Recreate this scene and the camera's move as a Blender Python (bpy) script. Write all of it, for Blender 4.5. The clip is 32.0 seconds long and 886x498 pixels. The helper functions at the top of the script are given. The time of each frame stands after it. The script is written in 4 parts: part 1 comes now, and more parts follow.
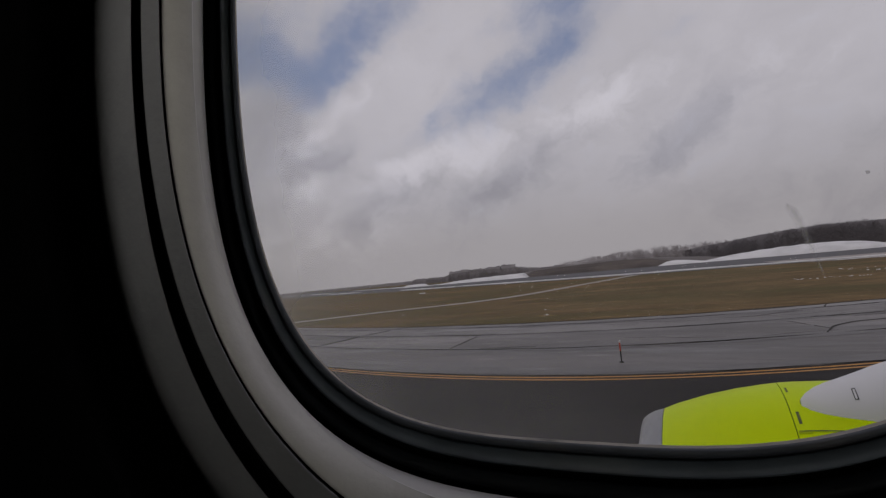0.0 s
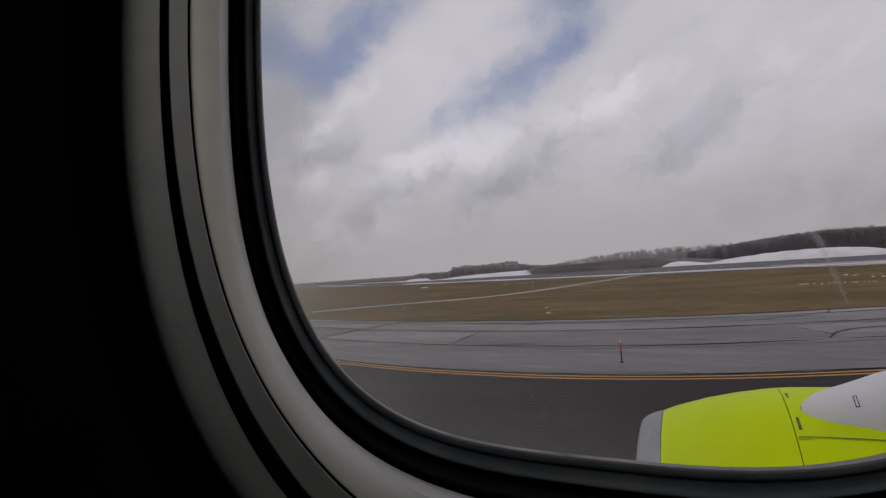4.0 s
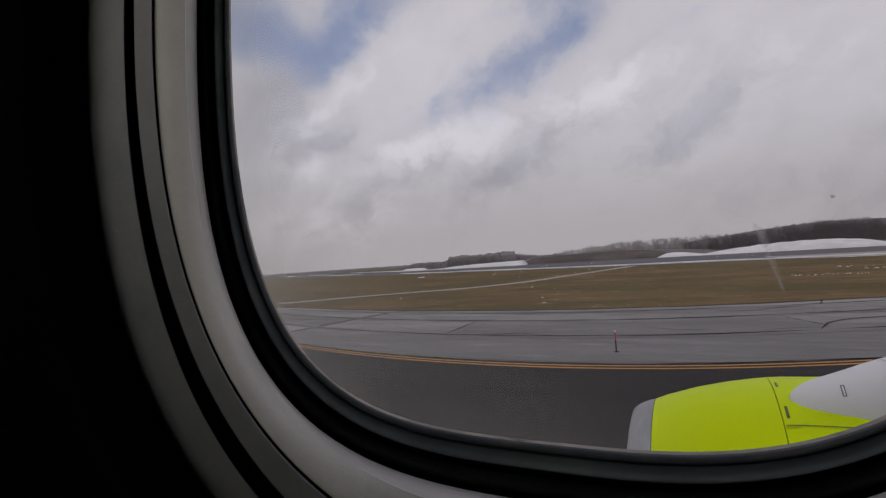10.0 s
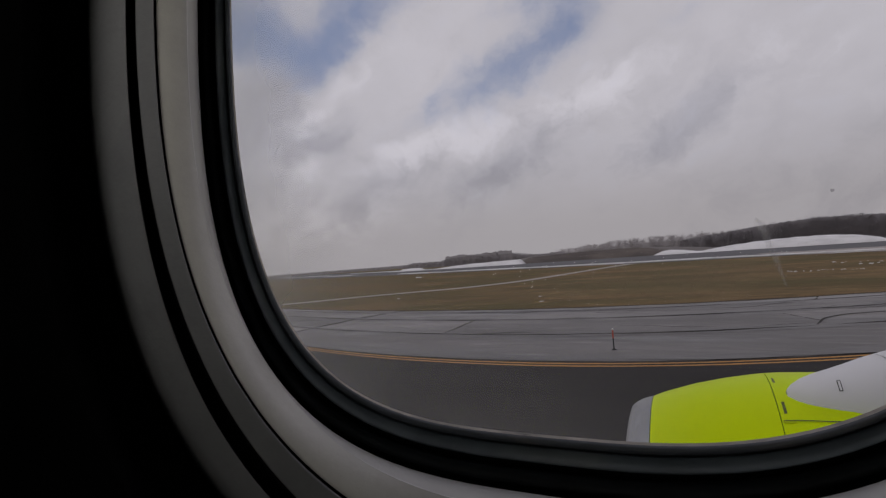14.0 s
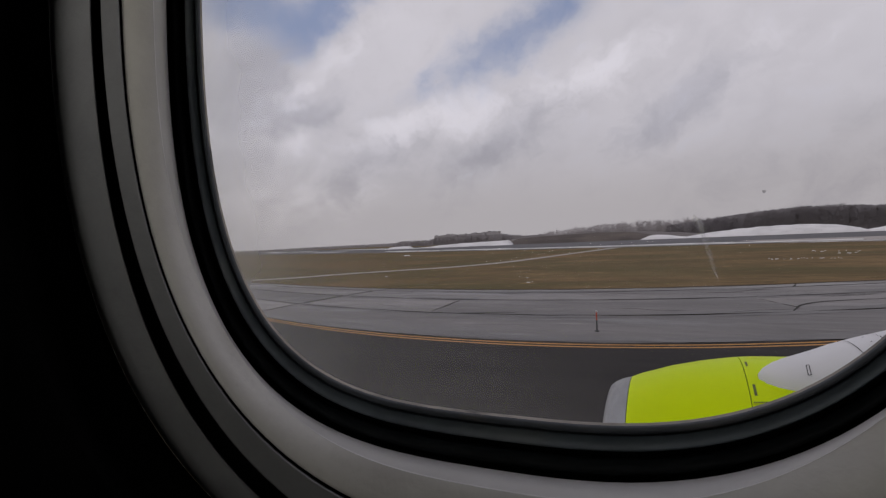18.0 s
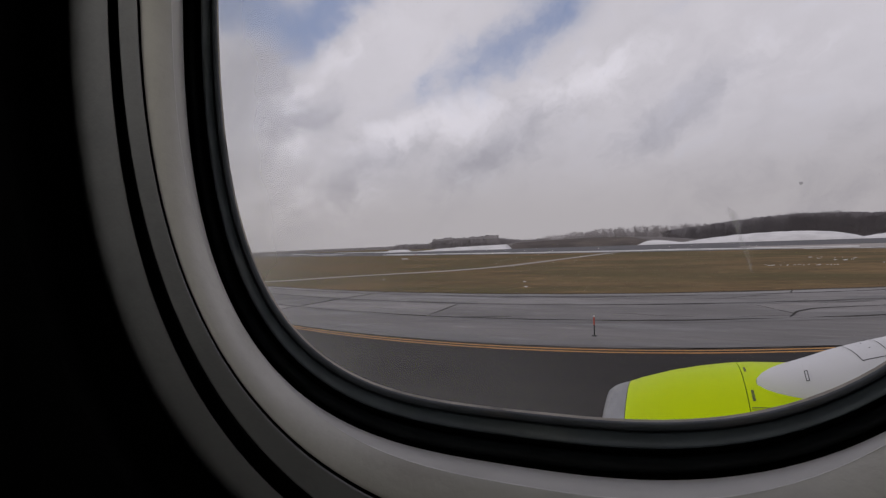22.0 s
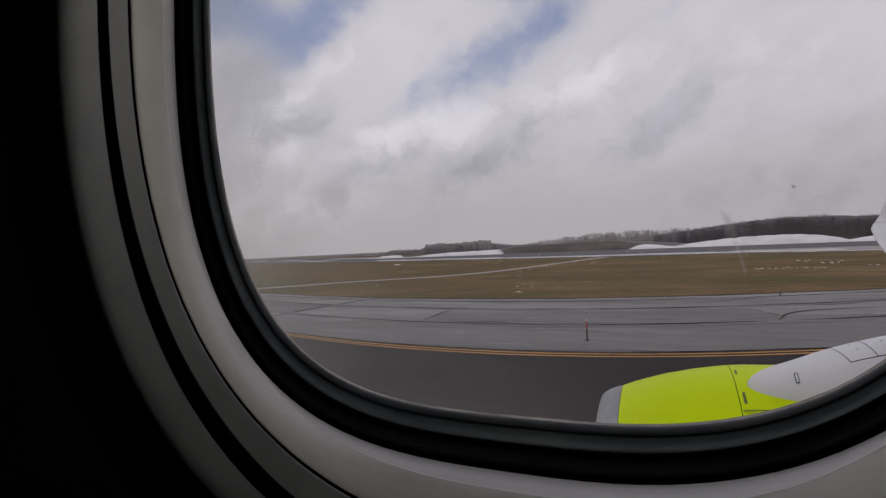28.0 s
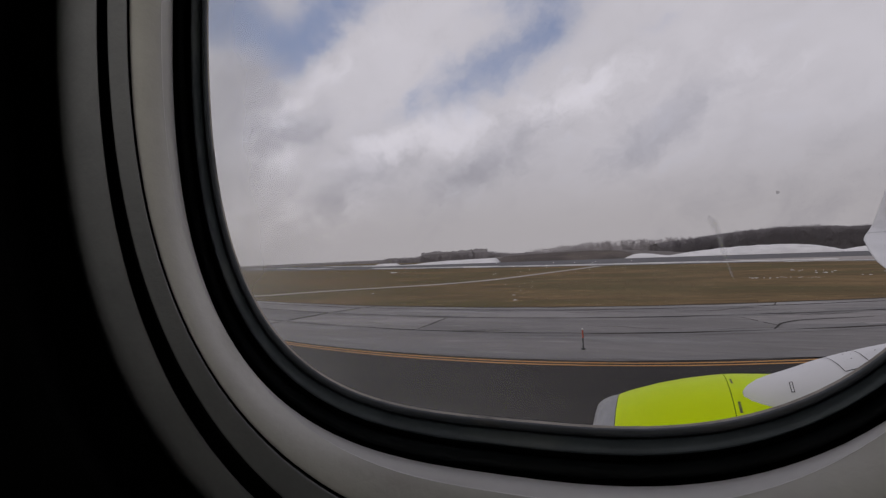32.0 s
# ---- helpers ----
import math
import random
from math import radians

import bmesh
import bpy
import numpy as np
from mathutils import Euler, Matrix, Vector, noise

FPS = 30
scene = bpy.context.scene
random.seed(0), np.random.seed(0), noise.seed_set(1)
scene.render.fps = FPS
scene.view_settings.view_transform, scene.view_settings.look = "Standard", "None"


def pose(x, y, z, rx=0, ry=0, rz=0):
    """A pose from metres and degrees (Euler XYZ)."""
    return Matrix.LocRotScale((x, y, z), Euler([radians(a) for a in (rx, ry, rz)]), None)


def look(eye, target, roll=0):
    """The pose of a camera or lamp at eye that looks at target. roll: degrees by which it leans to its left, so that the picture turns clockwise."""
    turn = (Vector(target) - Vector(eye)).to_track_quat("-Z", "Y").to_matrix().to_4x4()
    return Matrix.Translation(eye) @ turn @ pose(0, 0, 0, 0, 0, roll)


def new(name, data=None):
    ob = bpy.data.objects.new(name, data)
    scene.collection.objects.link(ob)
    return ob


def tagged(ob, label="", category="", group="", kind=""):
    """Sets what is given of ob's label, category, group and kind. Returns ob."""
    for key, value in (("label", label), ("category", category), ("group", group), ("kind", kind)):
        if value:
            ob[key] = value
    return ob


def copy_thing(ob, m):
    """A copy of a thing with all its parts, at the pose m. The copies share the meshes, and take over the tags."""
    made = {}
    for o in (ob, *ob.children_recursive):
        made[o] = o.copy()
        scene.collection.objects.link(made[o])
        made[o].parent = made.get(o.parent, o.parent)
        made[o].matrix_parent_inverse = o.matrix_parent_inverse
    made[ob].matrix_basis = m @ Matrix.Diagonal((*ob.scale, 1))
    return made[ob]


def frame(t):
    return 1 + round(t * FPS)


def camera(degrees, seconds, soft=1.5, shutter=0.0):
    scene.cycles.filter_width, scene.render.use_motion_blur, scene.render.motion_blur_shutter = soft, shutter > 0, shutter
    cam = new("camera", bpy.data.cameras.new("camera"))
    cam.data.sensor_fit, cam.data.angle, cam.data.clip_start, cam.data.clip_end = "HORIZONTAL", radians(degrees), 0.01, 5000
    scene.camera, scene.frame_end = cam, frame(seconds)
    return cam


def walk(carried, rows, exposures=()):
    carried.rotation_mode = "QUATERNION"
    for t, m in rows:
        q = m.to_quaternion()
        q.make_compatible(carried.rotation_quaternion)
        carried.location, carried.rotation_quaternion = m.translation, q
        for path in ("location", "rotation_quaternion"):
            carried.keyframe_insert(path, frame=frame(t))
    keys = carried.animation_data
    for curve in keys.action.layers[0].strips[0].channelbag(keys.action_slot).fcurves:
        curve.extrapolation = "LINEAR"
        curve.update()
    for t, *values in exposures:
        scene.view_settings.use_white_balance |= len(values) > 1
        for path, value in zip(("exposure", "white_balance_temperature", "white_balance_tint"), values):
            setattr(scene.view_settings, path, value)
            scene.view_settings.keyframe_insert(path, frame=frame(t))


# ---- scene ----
# ---- camera and walk ----
EYE = 3.6            # the eye's height over the taxiway
cam = camera(91.0, 32.0, soft=1.3)
ROWS = [
    (0, -0.0150, 0.0071, 3.5942, 94.06, 5.15, 23.72),
    (1, -0.0016, 0.0051, 3.6091, 92.53, 3.45, 24.33),
    (2, -0.0089, 0.0025, 3.6032, 93.07, 5.31, 24.17),
    (3, -0.0181, 0.0021, 3.6007, 93.32, 3.34, 24.15),
    (5.5, -0.0199, 0.0038, 3.6001, 93.61, 4.31, 24.01),
    (6, -0.0156, 0.0021, 3.6010, 93.04, 4.40, 24.24),
    (7, -0.0119, 0.0041, 3.6003, 92.54, 4.39, 24.18),
    (8, -0.0126, 0.0035, 3.5999, 92.74, 4.15, 24.18),
    (9, -0.0036, 0.0061, 3.6010, 91.27, 3.80, 23.83),
    (10, -0.0075, 0.0058, 3.5996, 92.06, 3.36, 23.60),
    (11, -0.0105, 0.0038, 3.5989, 92.11, 2.95, 23.62),
    (12, -0.0078, 0.0032, 3.5995, 92.06, 2.88, 23.35),
    (13, -0.0105, 0.0023, 3.5988, 92.54, 3.45, 23.42),
    (14, -0.0093, 0.0038, 3.5989, 92.01, 3.92, 23.24),
    (16.5, -0.0050, 0.0050, 3.5978, 90.89, 4.24, 22.70),
    (17, 0.0053, 0.0034, 3.6012, 89.72, 4.54, 22.09),
    (18, 0.0018, 0.0029, 3.6008, 89.17, 2.45, 21.76),
    (19, -0.0020, 0.0032, 3.5999, 89.62, 1.45, 21.84),
    (20, -0.0030, 0.0047, 3.5995, 89.15, 2.08, 21.53),
    (21, -0.0037, 0.0028, 3.5989, 89.49, 1.65, 21.62),
    (22, -0.0073, 0.0022, 3.5975, 89.64, 1.99, 21.48),
    (23, -0.0027, 0.0026, 3.6009, 89.40, 2.48, 21.14),
    (24, -0.0061, 0.0034, 3.5980, 90.24, 2.64, 21.10),
    (24.5, -0.0074, 0.0016, 3.5974, 90.21, 2.40, 21.23),
    (26.5, -0.0073, 0.0026, 3.5984, 90.22, 2.43, 20.77),
    (27, -0.0074, 0.0026, 3.5979, 90.41, 2.36, 20.72),
    (28, -0.0084, 0.0026, 3.5974, 90.32, 2.32, 20.51),
    (29, -0.0011, 0.0021, 3.5998, 89.80, 2.27, 20.46),
    (30, -0.0015, -0.0003, 3.6004, 90.87, 2.12, 20.02),
    (31, -0.0014, 0.0010, 3.5992, 90.58, 2.13, 19.97),
    (31.5, -0.0031, 0.0013, 3.5983, 90.89, 2.12, 20.06),
    (32, -0.0068, 0.0014, 3.5959, 91.38, 2.09, 20.03),
]
walk(cam, [(t, pose(x, y, z, rx, ry, rz)) for t, x, y, z, rx, ry, rz in ROWS],
     exposures=[(0, -0.28), (1, -0.03), (3, -0.03), (6, -0.05), (8, -0.06), (10, -0.02), (12, -0.10), (14, -0.18), (17, -0.12), (18, 0.03),
                (20, 0.05), (24, 0.09), (27, 0.10), (28, 0.07), (30, -0.03), (32, -0.04)])

# ---- world: broken cloud over a pale blue sky ----
SUN_EL, SUN_AZ = 38.0, -125.0      # degrees; azimuth from +y towards +x
world = bpy.data.worlds.new("sky")
scene.world = world
world.use_nodes = True
wt = world.node_tree
wt.nodes.clear()


def node(tree, kind, **values):
    n = tree.nodes.new(kind)
    for key, value in values.items():
        if key in n.inputs:
            n.inputs[key].default_value = value
    return n


def calc(tree, op, a, b=None, clamp=False):
    n = tree.nodes.new("ShaderNodeMath")
    n.operation, n.use_clamp = op, clamp
    for i, v in enumerate((a, b)):
        if v is None:
            continue
        if isinstance(v, (int, float)):
            n.inputs[i].default_value = v
        else:
            tree.links.new(v, n.inputs[i])
    return n.outputs[0]


def mixed(tree, fac, a, b, mode="MIX"):
    n = tree.nodes.new("ShaderNodeMix")
    n.data_type, n.blend_type = "RGBA", mode
    for socket, v in ((n.inputs["Factor"], fac), (n.inputs["A"], a), (n.inputs["B"], b)):
        s = [q for q in n.inputs if q.name == socket.name and q.type == ("VALUE" if socket.name == "Factor" else "RGBA")][0]
        if isinstance(v, (int, float)):
            s.default_value = v
        elif isinstance(v, tuple):
            s.default_value = (*v, 1)
        else:
            tree.links.new(v, s)
    return [q for q in n.outputs if q.type == "RGBA"][0]


def ramp(tree, v, lo, hi):
    n = tree.nodes.new("ShaderNodeMapRange")
    n.interpolation_type = "SMOOTHSTEP"
    tree.links.new(v, n.inputs["Value"])
    n.inputs["From Min"].default_value, n.inputs["From Max"].default_value = lo, hi
    return n.outputs["Result"]


def noise_at(tree, vec, scale, detail=6, rough=0.55, distort=0.0):
    n = tree.nodes.new("ShaderNodeTexNoise")
    n.inputs["Scale"].default_value, n.inputs["Detail"].default_value = scale, detail
    n.inputs["Roughness"].default_value, n.inputs["Distortion"].default_value = rough, distort
    if vec is not None:
        tree.links.new(vec, n.inputs["Vector"])
    return n.outputs["Fac"]


coord = wt.nodes.new("ShaderNodeTexCoord")
sep = wt.nodes.new("ShaderNodeSeparateXYZ")
wt.links.new(coord.outputs["Generated"], sep.inputs[0])
az = calc(wt, "MULTIPLY", calc(wt, "ARCTAN2", sep.outputs[0], sep.outputs[1]), 57.3)
el = calc(wt, "MULTIPLY", calc(wt, "ARCSINE", sep.outputs[2]), 57.3)
# torn places on the sky, in degrees, for the clouds' edges
tear = wt.nodes.new("ShaderNodeTexNoise")
tear.inputs["Scale"].default_value, tear.inputs["Detail"].default_value, tear.inputs["Roughness"].default_value = 8.5, 8, 0.6
wt.links.new(coord.outputs["Generated"], tear.inputs["Vector"])
torn = wt.nodes.new("ShaderNodeSeparateXYZ")
wt.links.new(tear.outputs["Color"], torn.inputs[0])
chart = wt.nodes.new("ShaderNodeCombineXYZ")
wt.links.new(calc(wt, "ADD", az, calc(wt, "MULTIPLY", calc(wt, "SUBTRACT", torn.outputs[0], 0.5), 8.0)), chart.inputs[0])
wt.links.new(calc(wt, "ADD", el, calc(wt, "MULTIPLY", calc(wt, "SUBTRACT", torn.outputs[1], 0.5), 5.5)), chart.inputs[1])


def drift(scale_along, scale_across, depth, detail, rough):
    """Streaky noise along the cloud streets, which rise towards the tail."""
    lie = wt.nodes.new("ShaderNodeMapping")
    lie.vector_type = "TEXTURE"
    lie.inputs["Location"].default_value = (0, 0, depth)
    lie.inputs["Rotation"].default_value = (0, 0, radians(26))
    lie.inputs["Scale"].default_value = (1 / scale_along, 1 / scale_across, 1)
    wt.links.new(chart.outputs[0], lie.inputs[0])
    return noise_at(wt, lie.outputs[0], 1.0, detail, rough, 0.2)


big = drift(0.055, 0.10, 1.0, 8, 0.5)
fine = drift(0.19, 0.25, 4.2, 10, 0.60)


def puff(az0, el0, long_, wide, lean, amount):
    """A soft oval on the sky: its middle, half length and half width in degrees, its lean, its weight."""
    lie = wt.nodes.new("ShaderNodeMapping")
    lie.vector_type = "TEXTURE"
    lie.inputs["Location"].default_value = (az0, el0, 0)
    lie.inputs["Rotation"].default_value = (0, 0, radians(lean))
    lie.inputs["Scale"].default_value = (long_, wide, 1)
    wt.links.new(chart.outputs[0], lie.inputs[0])
    dot = wt.nodes.new("ShaderNodeVectorMath")
    dot.operation = "DOT_PRODUCT"
    wt.links.new(lie.outputs[0], dot.inputs[0])
    wt.links.new(lie.outputs[0], dot.inputs[1])
    return calc(wt, "MULTIPLY", calc(wt, "POWER", 2.718, calc(wt, "MULTIPLY", dot.outputs["Value"], -1.0)), amount)


def total(parts):
    s = parts[0]
    for p in parts[1:]:
        s = calc(wt, "ADD", s, p)
    return s


# blue gaps, bright crests and grey undersides
gaps = total([puff(-37.2, 25.7, 6.2, 2.4, 37, 1.0), puff(-43.0, 26.4, 5.6, 2.7, 23, 0.85), puff(-47.5, 27.6, 5.5, 2.3, 16, 0.85), puff(-16.6, 21.6, 7.6, 3.8, 23, 0.66),
              puff(-10.6, 24.4, 6.4, 3.0, 18, 0.66), puff(-5.6, 27.4, 5.0, 1.8, 12, 0.72), puff(-24.0, 19.4, 5.0, 2.0, 24, 0.30), puff(8.4, 25.2, 3.4, 1.2, 0, 0.35),
              puff(-29.0, 33.0, 9.5, 3.2, 25, 1.0), puff(-4.1, 31.6, 9.2, 2.6, 8, 0.9), puff(-45.0, 31.5, 8.0, 2.6, 22, 0.7), calc(wt, "MULTIPLY", ramp(wt, el, 33, 50), 0.6)])
gap = ramp(wt, calc(wt, "ADD", gaps, calc(wt, "MULTIPLY", calc(wt, "SUBTRACT", fine, 0.5), 1.35)), 0.05, 1.42)
gap = calc(wt, "MULTIPLY", gap, 0.86)
bright = total([puff(-38.6, 18.5, 3.0, 1.6, 25, 0.6), puff(-33.5, 23.6, 4.7, 1.7, 33, 0.5), puff(-19.2, 16.4, 7.4, 2.3, 19, 0.8), puff(-1.3, 19.5, 8.6, 3.0, 14, 0.65),
                puff(-26.7, 14.7, 4.6, 1.8, 12, 0.55), puff(-40.8, 13.0, 2.6, 1.4, 16, 0.45), puff(-48.0, 23.7, 1.6, 2.4, 8, 0.3), puff(-48.4, 13.6, 1.7, 2.9, 4, 0.5),
                puff(15.7, 18.2, 6.2, 3.3, -5, 0.3), puff(-43, 6.0, 14, 6.0, 0, 0.52)])
shade = total([puff(-37.6, 16.5, 4.3, 2.0, 22, 1.0), puff(-44.5, 16.1, 5.8, 3.2, 27, 0.9), puff(-43.6, 21.8, 7.4, 3.0, 22, 1.0), puff(-30.5, 11.1, 5.5, 2.9, 23, 0.62),
               puff(-11.6, 13.5, 8.8, 3.5, 26, 0.66), puff(-18.0, 9.6, 6.2, 2.8, 21, 0.45), puff(9.2, 15.1, 5.6, 2.3, 27, 0.8), puff(3.5, 11.9, 5.4, 2.5, 28, 0.7),
               puff(-34.3, 6.9, 7.1, 2.2, 9, 0.3), puff(22, 4.5, 18, 5.0, 0, 0.42)])
torn_low = ramp(wt, el, 3.0, 13.0)
light = calc(wt, "ADD", 4.18, calc(wt, "MULTIPLY", ramp(wt, el, 2.0, 20.0), 1.45))
frayed = calc(wt, "MULTIPLY", calc(wt, "SUBTRACT", fine, 0.5), 1.3)
bright = ramp(wt, calc(wt, "ADD", bright, frayed), 0.16, 0.85)
shade = ramp(wt, calc(wt, "SUBTRACT", shade, frayed), 0.05, 1.15)
light = calc(wt, "ADD", light, calc(wt, "MULTIPLY", bright, 1.30))
light = calc(wt, "SUBTRACT", light, calc(wt, "MULTIPLY", shade, 1.12))
grainy = calc(wt, "ADD", calc(wt, "MULTIPLY", calc(wt, "SUBTRACT", fine, 0.5), 1.2), calc(wt, "MULTIPLY", calc(wt, "SUBTRACT", big, 0.5), 1.6))
light = calc(wt, "ADD", light, calc(wt, "MULTIPLY", grainy, torn_low))
grey = wt.nodes.new("ShaderNodeCombineXYZ")
for i_, (lo_, hi_) in enumerate(((1.0, 1.0), (0.945, 0.965), (0.985, 1.045))):
    level = calc(wt, "MULTIPLY", light, calc(wt, "ADD", lo_, calc(wt, "MULTIPLY", torn_low, hi_ - lo_)))
    wt.links.new(calc(wt, "MULTIPLY", level, calc(wt, "ADD", 1.0, calc(wt, "MULTIPLY", shade, (-0.012, 0.0, 0.035)[i_]))), grey.inputs[i_])
cloud = grey.outputs[0]
nishita = wt.nodes.new("ShaderNodeTexSky")
nishita.sky_type, nishita.sun_disc = "NISHITA", False
nishita.sun_elevation, nishita.sun_rotation = radians(SUN_EL), radians(SUN_AZ)
blue = mixed(wt, 0.6, nishita.outputs[0], (2.15, 2.70, 4.6))
sky = mixed(wt, gap, cloud, blue)
back = node(wt, "ShaderNodeBackground", Strength=0.1)
wt.links.new(sky, back.inputs["Color"])
out = wt.nodes.new("ShaderNodeOutputWorld")
wt.links.new(back.outputs[0], out.inputs[0])

sun = new("sun", bpy.data.lights.new("sun", "SUN"))
sun.data.energy, sun.data.angle, sun.data.color = 0.7, radians(35), (1, 0.96, 0.9)
sun.matrix_world = look((100 * math.sin(radians(SUN_AZ)), 100 * math.cos(radians(SUN_AZ)), 100 * math.tan(radians(SUN_EL))), (0, 0, 0))

# unseen lamp for daylight through windows across the aisle, tuned to brighten trim
aisle = new("aisle_daylight", bpy.data.lights.new("aisle_daylight", "AREA"))
aisle.data.shape, aisle.data.size, aisle.data.size_y, aisle.data.energy, aisle.data.color = "RECTANGLE", 3.2, 0.36, 20.0, (1.0, 0.972, 0.90)
aisle.matrix_world = look((0, -3.395, 3.74), (0, 0, 3.74))

# ---- materials ----


def material(name, col, col2=None, rough=0.6, scale=1.0, detail=6, metal=0.0, bump=0.0, bump_scale=None, spots=None,
             spot_scale=0.2, spot_range=(0.55, 0.7), vary=0.0, stretch=(1, 1, 1), coat=0.0, spec=0.5, fleck=0.0, wet=0.0, mix=0.0):
    """Principled surface with grain at one scale, stains at another, and fine relief."""
    m = bpy.data.materials.new(name)
    m.use_nodes = True
    t = m.node_tree
    p = t.nodes["Principled BSDF"]
    tc = t.nodes.new("ShaderNodeTexCoord")
    mp = t.nodes.new("ShaderNodeMapping")
    mp.inputs["Scale"].default_value = stretch
    t.links.new(tc.outputs["Object"], mp.inputs[0])
    grain = noise_at(t, mp.outputs[0], scale, detail, 0.6)
    c = mixed(t, ramp(t, grain, 0.32, 0.68), col, col2 or tuple(x * 0.8 for x in col))
    if spots:
        stain = noise_at(t, mp.outputs[0], spot_scale, 5, 0.6, 0.4)
        c = mixed(t, ramp(t, stain, *spot_range), c, spots)
    if fleck:
        speck = noise_at(t, mp.outputs[0], scale * 9, 4, 0.7)
        c = mixed(t, calc(t, "MULTIPLY", ramp(t, speck, 0.45, 0.72), fleck), c, tuple(x * 0.45 for x in col))
        pale = noise_at(t, mp.outputs[0], scale * 5.3, 5, 0.65)
        c = mixed(t, calc(t, "MULTIPLY", ramp(t, pale, 0.55, 0.75), fleck), c, tuple(min(1, x * 1.6) for x in col))
    if vary:
        info = t.nodes.new("ShaderNodeObjectInfo")
        v = calc(t, "ADD", 1 - vary, calc(t, "MULTIPLY", info.outputs["Random"], 2 * vary))
        hsv = t.nodes.new("ShaderNodeHueSaturation")
        t.links.new(v, hsv.inputs["Value"])
        t.links.new(c, hsv.inputs["Color"])
        c = hsv.outputs[0]
    if mix:
        geo = t.nodes.new("ShaderNodeNewGeometry")
        c = mixed(t, calc(t, "MULTIPLY", geo.outputs["Random Per Island"], mix), c, tuple(x * 0.35 for x in col))
    t.links.new(c, p.inputs["Base Color"])
    r = calc(t, "ADD", rough - 0.08, calc(t, "MULTIPLY", grain, 0.16), clamp=True)
    if wet and spots:
        r = calc(t, "SUBTRACT", r, calc(t, "MULTIPLY", ramp(t, stain, *spot_range), wet), clamp=True)
    t.links.new(r, p.inputs["Roughness"])
    p.inputs["Metallic"].default_value = metal
    p.inputs["Coat Weight"].default_value = coat
    p.inputs["Specular IOR Level"].default_value = spec
    if bump:
        b = t.nodes.new("ShaderNodeBump")
        b.inputs["Strength"].default_value, b.inputs["Distance"].default_value = 0.6, bump
        t.links.new(noise_at(t, mp.outputs[0], bump_scale or scale * 4, 4), b.inputs["Height"])
        t.links.new(b.outputs[0], p.inputs["Normal"])
    return m


M_grass = material("dry_grass", (0.200, 0.130, 0.062), (0.100, 0.072, 0.036), 0.95, 0.13, 12, spots=(0.098, 0.082, 0.036), spot_scale=0.06, spot_range=(0.42, 0.62), bump=0.06, bump_scale=4, spec=0.1, stretch=(0.48, 1, 1), fleck=0.7)
M_tuft = material("grass_tufts", (0.20, 0.135, 0.07), (0.15, 0.105, 0.055), 0.95, 0.3, 6, spec=0.1, mix=0.5)
M_soil = material("bare_soil", (0.050, 0.040, 0.032), (0.072, 0.054, 0.038), 0.95, 1.5, 8, spots=(0.10, 0.072, 0.042), spot_scale=0.6, bump=0.03, spec=0.1)
# rise paled and greyed in its colour for distance haze
M_rise = material("scrub_rise", (0.192, 0.174, 0.168), (0.165, 0.150, 0.147), 0.95, 0.15, 8, spots=(0.22, 0.20, 0.192), spot_scale=0.05, spec=0.05, stretch=(0.3, 1, 1))
M_asphalt = material("asphalt", (0.0255, 0.0222, 0.0213), (0.0165, 0.0147, 0.0143), 0.82, 0.8, 10, bump=0.004, bump_scale=60, spots=(0.035, 0.0308, 0.0295), spot_scale=0.16, spot_range=(0.46, 0.66), stretch=(0.16, 1, 1), spec=0.18, fleck=0.5)
M_runway = material("runway_asphalt", (0.105, 0.10, 0.105), (0.085, 0.082, 0.085), 0.8, 0.3, 6, spots=(0.13, 0.125, 0.13), spot_scale=0.02, stretch=(0.15, 1, 1), spec=0.3)
M_slab = material("worn_concrete", (0.186, 0.171, 0.165), (0.118, 0.108, 0.104), 0.62, 0.32, 10, bump=0.004, bump_scale=25, spots=(0.066, 0.061, 0.060), spot_scale=0.24, spot_range=(0.50, 0.64), vary=0.30, stretch=(0.22, 1, 1), spec=0.5, fleck=0.6, wet=0.30)
M_slab_new = material("pale_concrete_strip", (0.215, 0.198, 0.193), (0.145, 0.134, 0.130), 0.60, 0.5, 10, bump=0.004, bump_scale=25, spots=(0.085, 0.080, 0.074), spot_scale=0.3, spot_range=(0.54, 0.68), vary=0.05, spec=0.45, stretch=(0.4, 1, 1), fleck=0.5, wet=0.28)
M_damp = material("damp_concrete", (0.098, 0.090, 0.088), (0.075, 0.069, 0.068), 0.5, 0.9, 9, spots=(0.125, 0.116, 0.112), spot_scale=0.5, stretch=(0.25, 1, 1), spec=0.5, fleck=0.5)
M_joint = material("tar_joint", (0.030, 0.028, 0.027), (0.045, 0.040, 0.034), 0.9, 3, 5, bump=0.01, bump_scale=20, spec=0.2)
M_path = material("pale_path_concrete", (0.335, 0.296, 0.268), (0.255, 0.225, 0.205), 0.6, 0.5, 9, spots=(0.095, 0.085, 0.075), spot_scale=0.16, spot_range=(0.54, 0.68), bump=0.003, stretch=(0.3, 1, 1), spec=0.4, fleck=0.4, wet=0.3)
M_yellow = material("worn_yellow_paint", (0.50, 0.235, 0.045), (0.42, 0.20, 0.05), 0.7, 4, 8, spots=(0.16, 0.10, 0.05), spot_scale=1.6, spot_range=(0.60, 0.78), bump=0.002)
M_red_paint = material("worn_red_paint", (0.45, 0.03, 0.04), (0.38, 0.03, 0.04), 0.7, 3, 8, spots=(0.2, 0.05, 0.05), spot_scale=1.2, spot_range=(0.62, 0.8))
